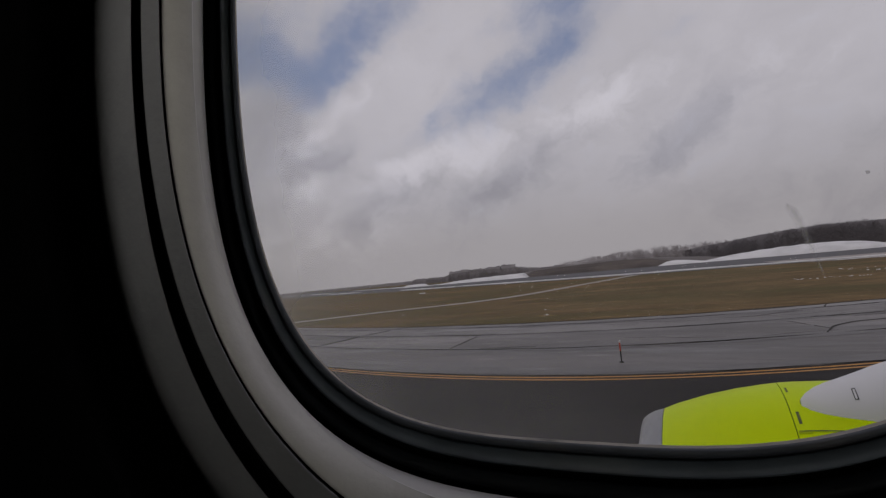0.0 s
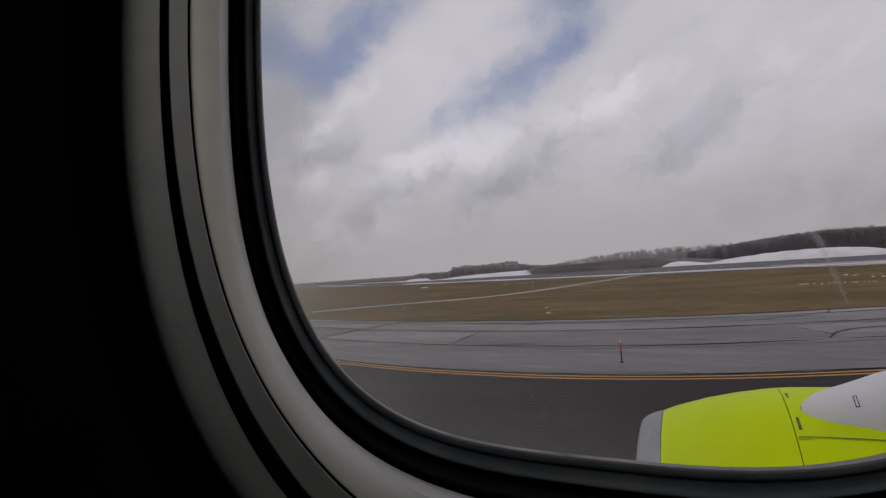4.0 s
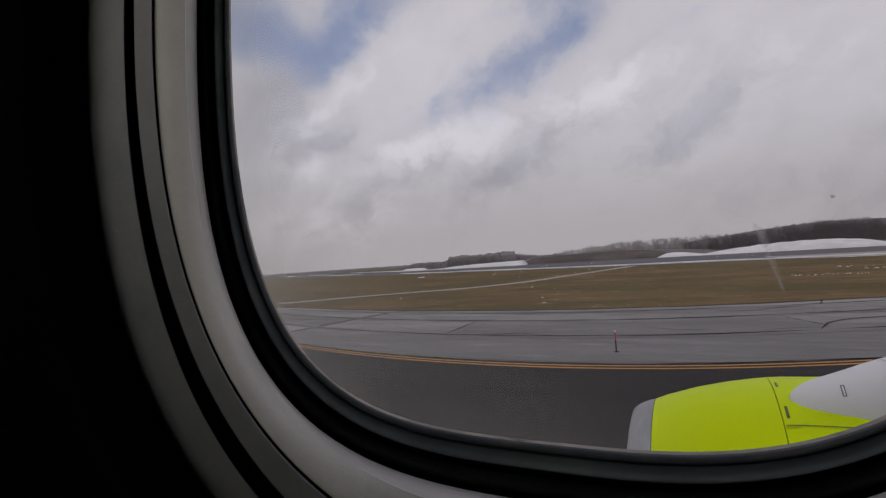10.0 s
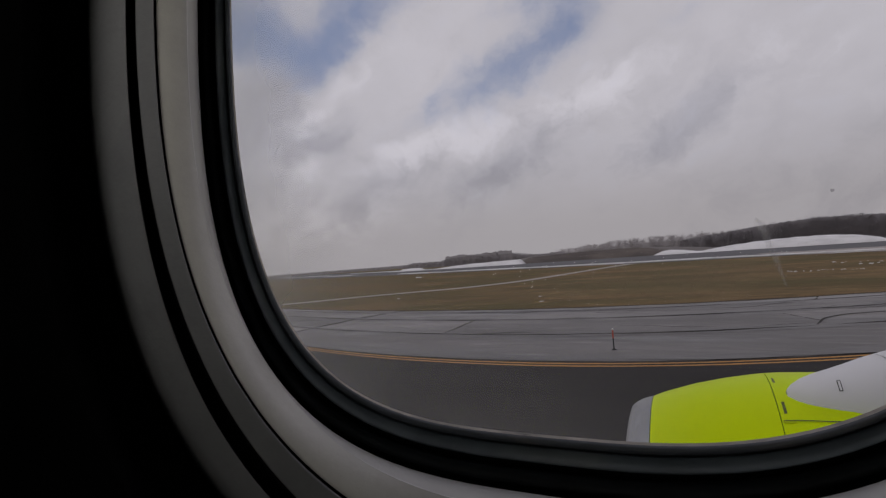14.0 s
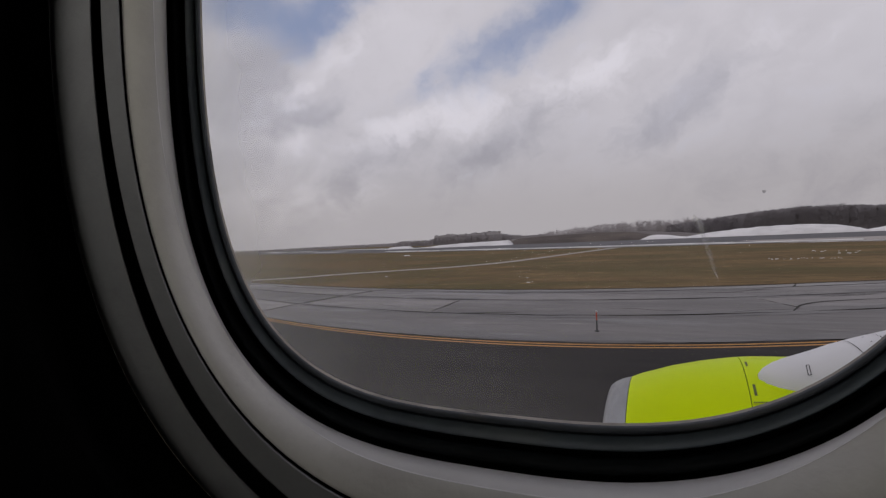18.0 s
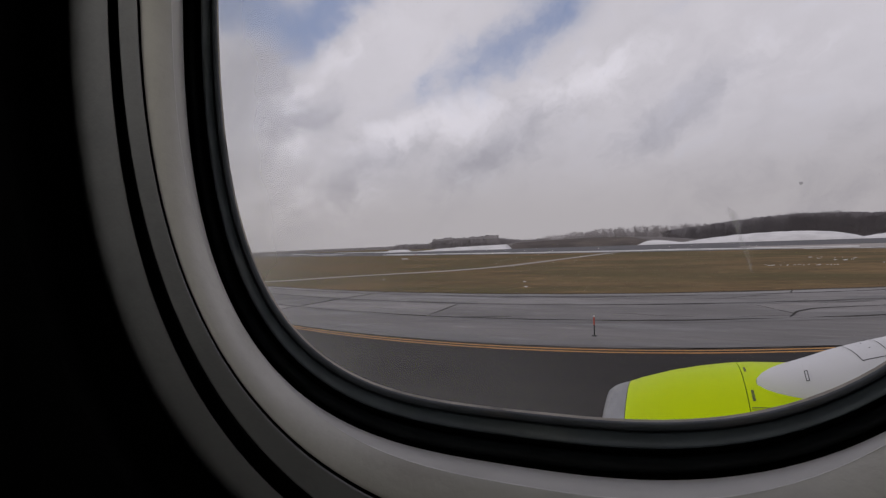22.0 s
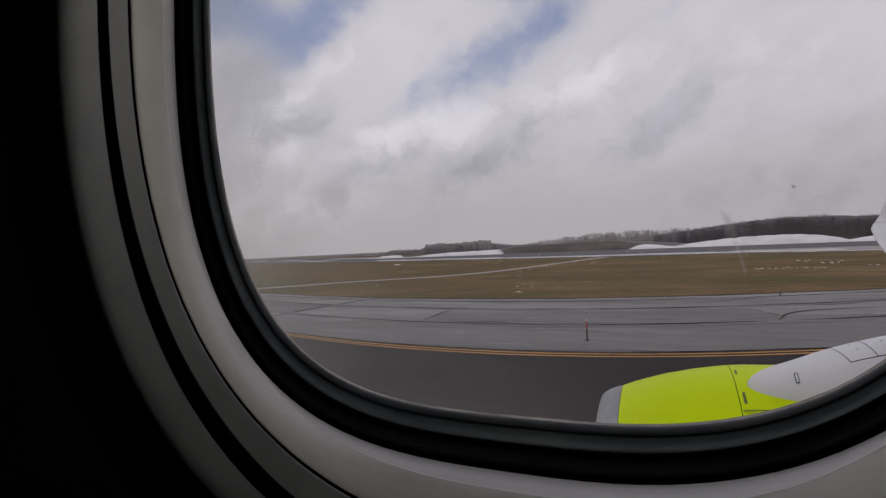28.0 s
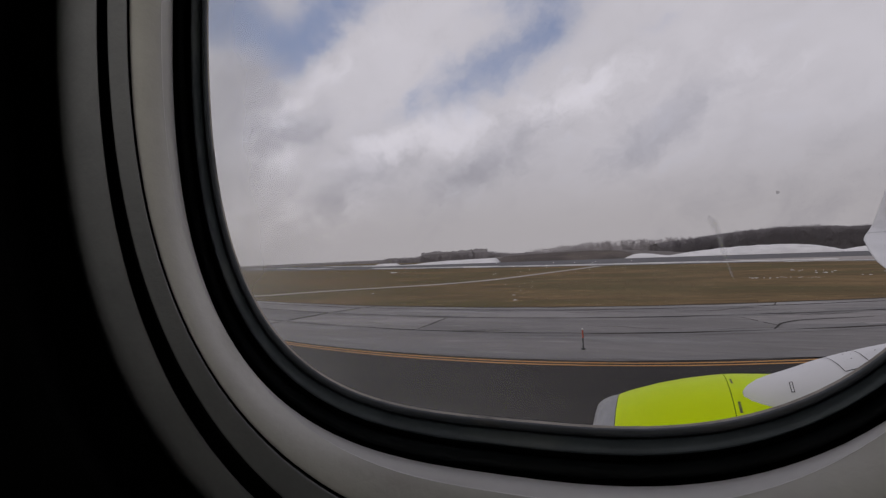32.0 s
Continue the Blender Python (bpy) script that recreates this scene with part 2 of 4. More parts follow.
M_white_paint = material("worn_white_paint", (0.72, 0.68, 0.68), (0.6, 0.57, 0.57), 0.7, 3, 8)
M_snow = material("old_snow", (0.72, 0.702, 0.705), (0.60, 0.585, 0.588), 0.8, 0.25, 8, spots=(0.52, 0.50, 0.49), spot_scale=0.07, spot_range=(0.58, 0.8), bump=0.08, bump_scale=1.5, stretch=(0.4, 1, 1))
# bank and woods: distance haze put into their paler, greyer colours
M_bank = material("brown_bank", (0.122, 0.104, 0.096), (0.092, 0.080, 0.076), 0.95, 0.2, 8, spots=(0.148, 0.126, 0.112), spot_scale=0.05, bump=0.1, spec=0.1, stretch=(0.3, 1, 1))
M_wood = material("woodland_haze_tint", (0.205, 0.191, 0.201), (0.225, 0.210, 0.220), 0.95, 0.12, 6, spec=0.05)
M_wood_far = material("far_woodland_haze_tint", (0.25, 0.235, 0.243), (0.29, 0.272, 0.28), 0.95, 0.05, 6, spec=0.05)
M_wood_near_haze = material("clump_haze_tint", (0.205, 0.190, 0.196), (0.235, 0.218, 0.224), 0.95, 0.1, 6, spec=0.05)
M_wood_row = material("tree_row_haze_tint", (0.36, 0.337, 0.345), (0.40, 0.376, 0.382), 0.95, 0.1, 6, spec=0.05)
# far blocks: distance haze put into the colour
M_block_dark = material("window_band_haze_tint", (0.33, 0.32, 0.335), (0.30, 0.29, 0.305), 0.7, 0.3, 4)
M_block = material("block_haze_tint", (0.40, 0.385, 0.40), (0.35, 0.335, 0.35), 0.9, 0.1, 4)
M_lime = material("lime_gloss_paint", (0.505, 0.640, 0.0002), (0.47, 0.60, 0.0002), 0.40, 1.6, 7, spots=(0.43, 0.55, 0.0002), spot_scale=0.9, spec=0.05, bump=0.0006, bump_scale=2)
M_lip = material("brushed_inlet_metal", (0.31, 0.31, 0.315), (0.26, 0.26, 0.265), 0.5, 6, 5, metal=0.55, stretch=(4, 1, 1))
M_white = material("aircraft_white", (0.575, 0.568, 0.585), (0.525, 0.518, 0.533), 0.55, 1.2, 6, spots=(0.47, 0.464, 0.478), spot_scale=0.7)
M_dark = material("dark_seal", (0.03, 0.03, 0.03), rough=0.7, scale=20)
M_oil = material("oil_stain", (0.22, 0.25, 0.012), (0.40, 0.49, 0.004), 0.5, 9, 8, spots=(0.10, 0.11, 0.02), spot_scale=14, spec=0.05, stretch=(0.3, 1, 1))
M_vent = material("dark_vent", (0.10, 0.12, 0.02), (0.05, 0.06, 0.02), 0.6, 20)
M_cream = material("cream_window_reveal", (0.655, 0.630, 0.592), (0.597, 0.573, 0.540), 0.46, 30, 8, spots=(0.53, 0.497, 0.47), spot_scale=9, bump=0.0004, bump_scale=300, fleck=0.06)
M_pale = material("pale_reveal_edge", (0.655, 0.63, 0.607), (0.60, 0.576, 0.553), 0.42, 40, 8, spots=(0.51, 0.49, 0.468), spot_scale=14, bump=0.0003, bump_scale=260)
# the ridge's highlight is put into this pale colour
M_ridge = material("reveal_ridge_highlight", (0.85, 0.83, 0.80), (0.66, 0.64, 0.62), 0.4, 40, 6)
M_trim = material("grey_window_trim", (0.318, 0.318, 0.334), (0.287, 0.287, 0.301), 0.55, 40, 8, spots=(0.245, 0.247, 0.263), spot_scale=11, bump=0.0004, bump_scale=350, fleck=0.06)
M_rubber = material("black_rubber", (0.0045, 0.0045, 0.0055), (0.003, 0.003, 0.0035), 0.7, 60, 5, bump=0.0004, bump_scale=200, spec=0.12)
M_seal = material("grey_rubber_seal", (0.098, 0.117, 0.138), (0.066, 0.079, 0.094), 0.55, 45, 8, spots=(0.130, 0.145, 0.155), spot_scale=18, spot_range=(0.5, 0.72), bump=0.0006, bump_scale=160)
M_gasket = material("dark_gasket_rubber", (0.020, 0.023, 0.028), (0.012, 0.014, 0.017), 0.6, 50, 6, spots=(0.028, 0.031, 0.036), spot_scale=20, bump=0.0005, bump_scale=200, spec=0.2)
M_lipseal = material("dusty_seal_lip", (0.058, 0.066, 0.078), (0.036, 0.041, 0.049), 0.6, 60, 8, spots=(0.085, 0.076, 0.068), spot_scale=25, bump=0.0006, bump_scale=220)
M_dust = material("seal_dust", (0.46, 0.41, 0.35), (0.30, 0.27, 0.235), 0.9, 70, 8, spots=(0.10, 0.095, 0.095), spot_scale=22, spot_range=(0.5, 0.66), bump=0.0008, bump_scale=260)
# for the added sheet whose black stands in for the unlit cabin
M_blocker = material("black_blocker", (0.004, 0.004, 0.004), (0.003, 0.003, 0.003), 0.95, 60, 4, spec=0.0)
M_cabin = material("pale_cabin_lining", (0.62, 0.62, 0.61), (0.58, 0.58, 0.57), 0.7, 6, 5)
M_signred = material("sign_red", (0.55, 0.03, 0.03), (0.48, 0.03, 0.03), 0.4, 5)
M_signblack = material("sign_black", (0.02, 0.02, 0.02), rough=0.4, scale=5)
M_signwhite = material("sign_white", (0.8, 0.78, 0.75), rough=0.5, scale=5)
M_signyellow = material("sign_yellow", (0.7, 0.55, 0.05), rough=0.5, scale=5)
M_orange = material("orange_plastic", (0.55, 0.11, 0.03), (0.45, 0.09, 0.03), 0.5, 8)
M_post = material("red_marker_post", (0.46, 0.085, 0.05), (0.36, 0.065, 0.04), 0.6, 8)


def pane_material():
    m = bpy.data.materials.new("dusty_window_pane")
    m.use_nodes = True
    t = m.node_tree
    t.nodes.clear()
    clear = node(t, "ShaderNodeBsdfTransparent", Color=(0.97, 0.965, 0.97, 1))
    gloss = node(t, "ShaderNodeBsdfGlossy", Roughness=0.02)
    dust = node(t, "ShaderNodeBsdfTranslucent", Color=(0.80, 0.775, 0.75, 1))
    tc = t.nodes.new("ShaderNodeTexCoord")
    smear = noise_at(t, tc.outputs["Object"], 14, 3, 0.5, 0.6)
    amount = calc(t, "MULTIPLY", ramp(t, smear, 0.4, 0.75), 0.016)
    # a milky veil thickens towards the rim
    ax = t.nodes.new("ShaderNodeSeparateXYZ")
    t.links.new(tc.outputs["Object"], ax.inputs[0])
    dx = calc(t, "ABSOLUTE", calc(t, "MULTIPLY", calc(t, "ADD", ax.outputs[0], 0.032), 7.4))
    dz = calc(t, "ABSOLUTE", calc(t, "MULTIPLY", calc(t, "SUBTRACT", ax.outputs[2], 3.753), 4.75))
    rim = calc(t, "ADD", calc(t, "POWER", dx, 3.0), calc(t, "POWER", dz, 3.0))
    fog = calc(t, "MULTIPLY", ramp(t, rim, 0.26, 1.0), calc(t, "ADD", 0.05, calc(t, "MULTIPLY", smear, 0.20)))
    # more of it on the side of the nose
    lee = calc(t, "SUBTRACT", 1.0, ramp(t, ax.outputs[0], -0.170, -0.070))
    fog = calc(t, "ADD", fog, calc(t, "MULTIPLY", calc(t, "MULTIPLY", lee, lee), calc(t, "ADD", 0.11, calc(t, "MULTIPLY", smear, 0.24))))
    amount = calc(t, "ADD", amount, calc(t, "MULTIPLY", fog, calc(t, "SUBTRACT", 1.0, ramp(t, ax.outputs[0], -0.075, 0.02))))
    a = t.nodes.new("ShaderNodeMixShader")
    t.links.new(amount, a.inputs[0])
    t.links.new(clear.outputs[0], a.inputs[1])
    t.links.new(dust.outputs[0], a.inputs[2])
    fr = node(t, "ShaderNodeFresnel", IOR=1.3)
    b = t.nodes.new("ShaderNodeMixShader")
    t.links.new(calc(t, "MULTIPLY", fr.outputs[0], 0.07), b.inputs[0])
    t.links.new(a.outputs[0], b.inputs[1])
    t.links.new(gloss.outputs[0], b.inputs[2])
    o = t.nodes.new("ShaderNodeOutputMaterial")
    t.links.new(b.outputs[0], o.inputs[0])
    return m


def smear_material(amount, tone=(0.75, 0.74, 0.73, 1)):
    m = bpy.data.materials.new("pane_smear")
    m.use_nodes = True
    t = m.node_tree
    t.nodes.clear()
    clear = node(t, "ShaderNodeBsdfTransparent", Color=(1, 1, 1, 1))
    dust = node(t, "ShaderNodeBsdfTranslucent", Color=tone)
    tc = t.nodes.new("ShaderNodeTexCoord")
    streaks = noise_at(t, tc.outputs["Object"], 160, 4, 0.6)
    a = t.nodes.new("ShaderNodeMixShader")
    t.links.new(calc(t, "MULTIPLY", ramp(t, streaks, 0.25, 0.75), amount), a.inputs[0])
    t.links.new(clear.outputs[0], a.inputs[1])
    t.links.new(dust.outputs[0], a.inputs[2])
    o = t.nodes.new("ShaderNodeOutputMaterial")
    t.links.new(a.outputs[0], o.inputs[0])
    return m


M_pane, M_smear, M_speck = pane_material(), smear_material(0.16), smear_material(0.5, (0.10, 0.10, 0.11, 1))

# ---- mesh helpers ----


def mesh_of(name, verts, faces, mat, smooth=False):
    me = bpy.data.meshes.new(name)
    me.from_pydata([tuple(v) for v in verts], [], faces)
    me.materials.append(mat)
    if smooth:
        me.polygons.foreach_set("use_smooth", [True] * len(me.polygons))
    me.update()
    return me


def part(name, verts, faces, mat, parent=None, label="", smooth=False):
    ob = new(name, mesh_of(name, verts, faces, mat, smooth))
    if parent is not None:
        ob.parent = parent
    return tagged(ob, label)


def empty(name, label, category, at=(0, 0, 0), group="", kind=""):
    ob = new(name)
    ob.empty_display_size = 0.1
    ob.location = at
    return tagged(ob, label, category, group, kind)


def loft(loops, closed=True, caps=False):
    """Verts and faces through equal-length loops of points."""
    n = len(loops[0])
    verts = [p for loop in loops for p in loop]
    faces = []
    for i in range(len(loops) - 1):
        for j in range(n if closed else n - 1):
            k = (j + 1) % n
            faces.append((i * n + j, i * n + k, (i + 1) * n + k, (i + 1) * n + j))
    if caps:
        faces.append(tuple(range(n - 1, -1, -1)))
        faces.append(tuple((len(loops) - 1) * n + j for j in range(n)))
    return verts, faces


def block(x0, x1, y0, y1, z0, z1):
    v = [(x, y, z) for x in (x0, x1) for y in (y0, y1) for z in (z0, z1)]
    f = [(0, 1, 3, 2), (4, 6, 7, 5), (0, 4, 5, 1), (2, 3, 7, 6), (0, 2, 6, 4), (1, 5, 7, 3)]
    return v, f


# ---- ground: the pavements are bowed to fit the camera's view ----
def bow(base, x):
    """Distance from the aircraft of a line that passes it at base metres, bowed like the lens's bend."""
    u = x / base + 0.25
    w = abs(u) if abs(u) < 1.15 else 1.15 + 0.5 * (1 - math.exp((1.15 - abs(u)) / 0.5))
    return base * math.sqrt(1 + (0.66 if u > 0 else 0.50) * w * w)


def verge(x):
    """Where the grass meets the runway's edge."""
    return 136 - 0.36 * x + 0.0006 * x * x if x < 0 else 136 - 0.27 * x / (1 + x / 150)


def steps(a, b, n):
    return [a + (b - a) * i / n for i in range(n + 1)]


def strip(base0, base1, x0, x1, z, n=60, drop=0.0, wobble=0.0, line=bow):
    """A band between two lines, with a skirt down to the ground."""
    xs = steps(x0, x1, n)
    rag = lambda x, s: wobble * noise.noise((x * 0.35, s, 0.0)) if wobble else 0.0
    near = [(x, line(base0, x) + rag(x, 1.7), z) for x in xs]
    far = [(x, line(base1, x) + rag(x, 8.3), z) for x in xs]
    if not drop:
        return loft([near, far], closed=False)
    low0, low1 = [(x, y, z - drop) for x, y, _ in near], [(x, y, z - drop) for x, y, _ in far]
    return loft([low0, near, far, low1], closed=False)


far_off = [160, 200, 260, 360, 520, 800, 1300, 2200, 4400]
marks = [-r for r in far_off[::-1]] + steps(-130, 130, 26) + far_off
gv, gf = loft([[(x, y, 0) for x in marks] for y in marks], closed=False)
gf = [q[::-1] for q in gf]
tagged(part("ground", gv, gf, M_grass), "flat airfield of dry brown winter grass", "ground", kind="structure")

# dark taxiway under the aircraft
xs = steps(-160, 320, 140)
tv, tf = loft([[(x, -30, 0.02) for x in xs], [(x, 4, 0.025) for x in xs], [(x, bow(15.5, x) + (95 * min(1.0, max(0.0, (x - 146) / 30))), 0.02) for x in xs]], closed=False)
taxiway = tagged(part("road", tv, tf, M_asphalt), "dark worn asphalt taxiway with faint streaks", "taxiway", kind="structure")
for b0, b1 in ((14.50, 14.635), (14.83, 14.965)):
    v, f = strip(b0, b1, -140, 90, 0.028, 160, wobble=0.02)
    part("edge_line", v, f, M_yellow, taxiway, "worn orange-yellow taxiway edge line")

# runway, snow line and far pavements
beside = lambda off, x: verge(x) + off
v, f = strip(0.5, 175, -700, 220, 0.05, 160, line=beside)
runway = tagged(part("runway", v, f, M_runway), "grey asphalt runway beyond the grass", "runway", kind="structure")
random.seed(5)
for i in range(26):
    x0 = -112 + i * 5.9 + random.uniform(-3, 3)
    ln, w = random.uniform(7, 24), random.uniform(1.2, 4.8)
    o = random.uniform(8, 15)
    v, f = strip(o, o + w, x0, x0 + ln, 0.30 + 0.003 * (i % 5), 14, drop=0.25, wobble=1.6, line=beside)
    part("snow_strip", v, f, M_snow, runway, "thin line of ploughed snow along the runway")
for x0, ln, o, w in ((-330, 60, 60, 12), (-290, 95, 115, 14), (-215, 40, 30, 10), (-190, 55, 95, 12), (-150, 22, 120, 10), (-420, 90, 40, 16)):
    v, f = strip(o, o + w, x0, x0 + ln, 0.30, 24, drop=0.25, wobble=3.0, line=beside)
    part("snow_strip", v, f, M_snow, runway, "far streak of old snow beside the runway")
# pale apron that bends from the runway round the end of the grass
v, f = strip(-2.0, 42, 37.5, 190, 0.10, 50, wobble=0.8, line=beside)
apron = tagged(part("pavement", v, f, M_path), "pale wet concrete apron beside the runway", "pavement", kind="structure")
v, f = strip(-4.5, -1.0, 41, 60, 0.12, 30, wobble=1.6, line=beside)
part("snow_strip", v, f, M_snow, apron, "thin scrap of ploughed snow")

# banks of ploughed snow and the brown bank beyond the runway


def bank(name, crest, y0, depth, mat, label, seed=0.0):
    """A long heap whose crest runs through (x, height) pairs."""
    n = 90
    loops = []
    for i in range(n + 1):
        s = i / n * (len(crest) - 1)
        k = min(int(s), len(crest) - 2)
        u = s - k
        u = u * u * (3 - 2 * u) * 0.5 + u * 0.5
        x, h = [crest[k][j] * (1 - u) + crest[k + 1][j] * u for j in (0, 1)]
        h = max(0.05, h + 0.14 * noise.noise((x * 0.09, seed, 0)) * min(1, h))
        row = []
        for q, rise in ((0, 0.0), (0.08, 0.32), (0.2, 0.62), (0.35, 0.86), (0.5, 1.0), (0.7, 0.92), (0.9, 0.5), (1.0, 0.0)):
            row.append((x, y0 + depth * q, h * rise * (1 + 0.05 * noise.noise((x * 0.2, q * 4, seed))) if rise else 0.0))
        loops.append(row)
    v, f = loft(loops, closed=False)
    return tagged(part(name, v, f, mat, smooth=True), label, name.replace("_", " "), kind="structure")


bank("snow_bank", ((36, 0.3), (52, 2.9), (68, 4.45), (82, 5.25), (95, 5.45), (106, 5.2), (115, 4.1), (123, 2.4), (127, 0.8)), 298, 14, M_snow, "long smooth bank of white snow beside the runway", 1.0)
bank("snow_bank", ((124, 0.6), (134, 2.4), (150, 4.6), (175, 5.6), (230, 5.4), (300, 4.0), (360, 0.5)), 296, 16, M_snow, "broad bank of white snow beside the runway", 2.0)
bank("snow_bank", ((14, 0.2), (19, 2.4), (24, 2.9), (31, 2.3), (38, 1.2), (46, 0.3)), 302, 10, M_snow, "low tail of ploughed snow beside the runway", 6.0)
bank("snow_bank", ((-140, 0.2), (-124, 1.7), (-108, 2.5), (-90, 3.0), (-71, 3.4), (-68, 0.3)), 298, 12, M_snow, "low wedge of white snow beside the runway", 3.0)
bank("snow_bank", ((-170, 0.2), (-166, 1.6), (-158, 2.0), (-150, 2.0), (-147, 0.2)), 300, 10, M_snow, "small heap of ploughed snow far along the runway", 4.0)
bank("earth_bank", ((-74, 0.6), (-68, 4.2), (-48, 5.3), (-26, 5.8), (-8, 6.2), (8, 5.7), (20, 3.6), (27, 0.6)), 306, 22, M_bank, "dark brown earth bank behind the runway", 5.0)
bank("earth_bank", ((-120, 0.5), (-80, 5.4), (-40, 6.3), (15, 6.4), (45, 4.2), (70, 1.8), (110, 0.4)), 395, 30, M_rise, "brown scrub rise in front of the trees", 7.0)


# bare woodland: trunks and twigs in one mesh
def woodland(name, line, count, depth, mat, label, seed, twigs=48, spread=1.0, thicket=0.86, jitter=(0.82, 1.04)):
    """line: places along the wood's front and the height of its tops there."""
    rnd = random.Random(seed)
    verts, faces = [], []

    def blade(a, b, w):
        side = Vector((1, 0, 0)) * w
        i = len(verts)
        verts.extend([tuple(a - side), tuple(a + side), tuple(b)])
        faces.append((i, i + 1, i + 2))

    runs = [math.dist(p[:2], q[:2]) for p, q in zip(line, line[1:])]
    for _ in range(count):
        s = rnd.random() * sum(runs)
        k = 0
        while s > runs[k]:
            s -= runs[k]
            k += 1
        u = s / runs[k]
        p = [line[k][j] * (1 - u) + line[k + 1][j] * u for j in range(3)]
        back = rnd.random() ** 1.5 * depth
        base = Vector((p[0] + rnd.uniform(-4, 4), p[1] + back, 0))
        h = p[2] * rnd.uniform(*jitter) * (1 + 0.10 * noise.noise((base.x * 0.05, base.y * 0.01, seed)))
        blade(base, base + Vector((rnd.uniform(-0.4, 0.4), 0, h * 0.86)), 0.011 * h)
        for _t in range(twigs):
            z0 = h * rnd.uniform(0.16, 0.9)
            r = h * 0.25 * spread * math.sqrt(max(0.04, 1 - ((z0 / h - 0.52) / 0.5) ** 2)) + 0.3
            ang = rnd.uniform(0, 6.283)
            a = base + Vector((0, 0, z0))
            b = a + Vector((math.cos(ang) * r, math.sin(ang) * r * 0.6, h * rnd.uniform(0.02, 0.15)))
            blade(a, b, 0.007 * h)
            c = a.lerp(b, 0.5)
            blade(c, c + Vector((rnd.uniform(-1, 1) * r * 0.6, 0, h * rnd.uniform(0.03, 0.13))), 0.005 * h)
    # the thicket behind the front trees
    rows_ = [[], [], [], []]
    for k in range(len(line) - 1):
        for u in steps(0, 1, 40)[:-1]:
            x, y, g = [line[k][j] * (1 - u) + line[k + 1][j] * u for j in range(3)]
            top = g * thicket * (1 + 0.06 * noise.noise((x * 0.06, seed, 1.0)) + 0.05 * noise.noise((x * 0.31, seed, 2.0)))
            y += 4 + 3 * noise.noise((x * 0.11, seed, 3.0))
            for q, (dy, z) in enumerate(((0, 0.0), (0.6, top * 0.6), (2.2, top), (depth, top * 0.9))):
                rows_[q].append((x, y + dy, z))
    o_ = len(verts)
    tv_, tf_ = loft(rows_, closed=False)
    verts.extend(tv_)
    faces.extend(tuple(i + o_ for i in q) for q in tf_)
    return tagged(part(name, verts, faces, mat), label, "woodland", kind="stuff")


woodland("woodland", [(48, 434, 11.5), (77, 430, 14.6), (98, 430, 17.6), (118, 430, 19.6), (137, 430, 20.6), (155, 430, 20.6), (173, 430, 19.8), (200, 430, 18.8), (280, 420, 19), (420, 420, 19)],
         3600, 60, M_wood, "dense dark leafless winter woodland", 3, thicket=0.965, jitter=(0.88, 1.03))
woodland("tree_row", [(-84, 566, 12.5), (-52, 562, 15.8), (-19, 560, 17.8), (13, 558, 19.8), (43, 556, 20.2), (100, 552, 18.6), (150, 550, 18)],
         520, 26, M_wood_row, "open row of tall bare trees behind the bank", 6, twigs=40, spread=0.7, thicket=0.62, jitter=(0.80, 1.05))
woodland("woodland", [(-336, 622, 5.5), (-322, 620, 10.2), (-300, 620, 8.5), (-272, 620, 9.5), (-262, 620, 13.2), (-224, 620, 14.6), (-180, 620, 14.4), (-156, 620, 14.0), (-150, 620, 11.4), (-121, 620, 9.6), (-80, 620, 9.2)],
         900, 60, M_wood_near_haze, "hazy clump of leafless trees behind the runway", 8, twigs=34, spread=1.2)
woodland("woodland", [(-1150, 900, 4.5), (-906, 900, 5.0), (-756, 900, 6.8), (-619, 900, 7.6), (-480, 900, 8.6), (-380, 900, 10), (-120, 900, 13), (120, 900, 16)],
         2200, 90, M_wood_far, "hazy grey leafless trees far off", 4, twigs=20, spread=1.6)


# far apartment blocks
def apartment_block(x, y, w, d, h):
    b = empty("apartment_building", "pale grey apartment block far off in haze", "building", (x, y, 0), group="far apartment blocks")
    v, f = block(-w / 2, w / 2, -d / 2, d / 2, 0, h)
    part("wall", v, f, M_block, b)
    v, f = block(-w / 2 - 0.5, w / 2 + 0.5, -d / 2 - 0.5, d / 2 + 0.5, h + 0.005, h + 0.9)
    roof = part("roof", v, f, M_block, b)
    for _ in range(3):
        cx, cw, ch = random.uniform(-0.4, 0.4) * w, random.uniform(2, 5), random.uniform(1.2, 3.2)
        v, f = block(cx - cw, cx + cw, -3, 3, h + 0.905, h + 0.9 + ch)
        part("lift_house", v, f, M_block, roof)
    for level in range(int(h / 3)):
        v, f = block(-w / 2 + 1.5, w / 2 - 1.5, -d / 2 - 0.06, -d / 2 - 0.003, 1.2 + level * 3, 2.6 + level * 3)
        part("window_band", v, f, M_block_dark, b)


random.seed(14)
for bx, by, bw, bh in ((-528, 1300, 34, 25), (-487, 1290, 40, 27), (-441, 1290, 44, 26), (-392, 1280, 46, 28), (-345, 1280, 40, 30), (-190, 1270, 36, 15)):
    apartment_block(bx, by, bw, 16, bh)


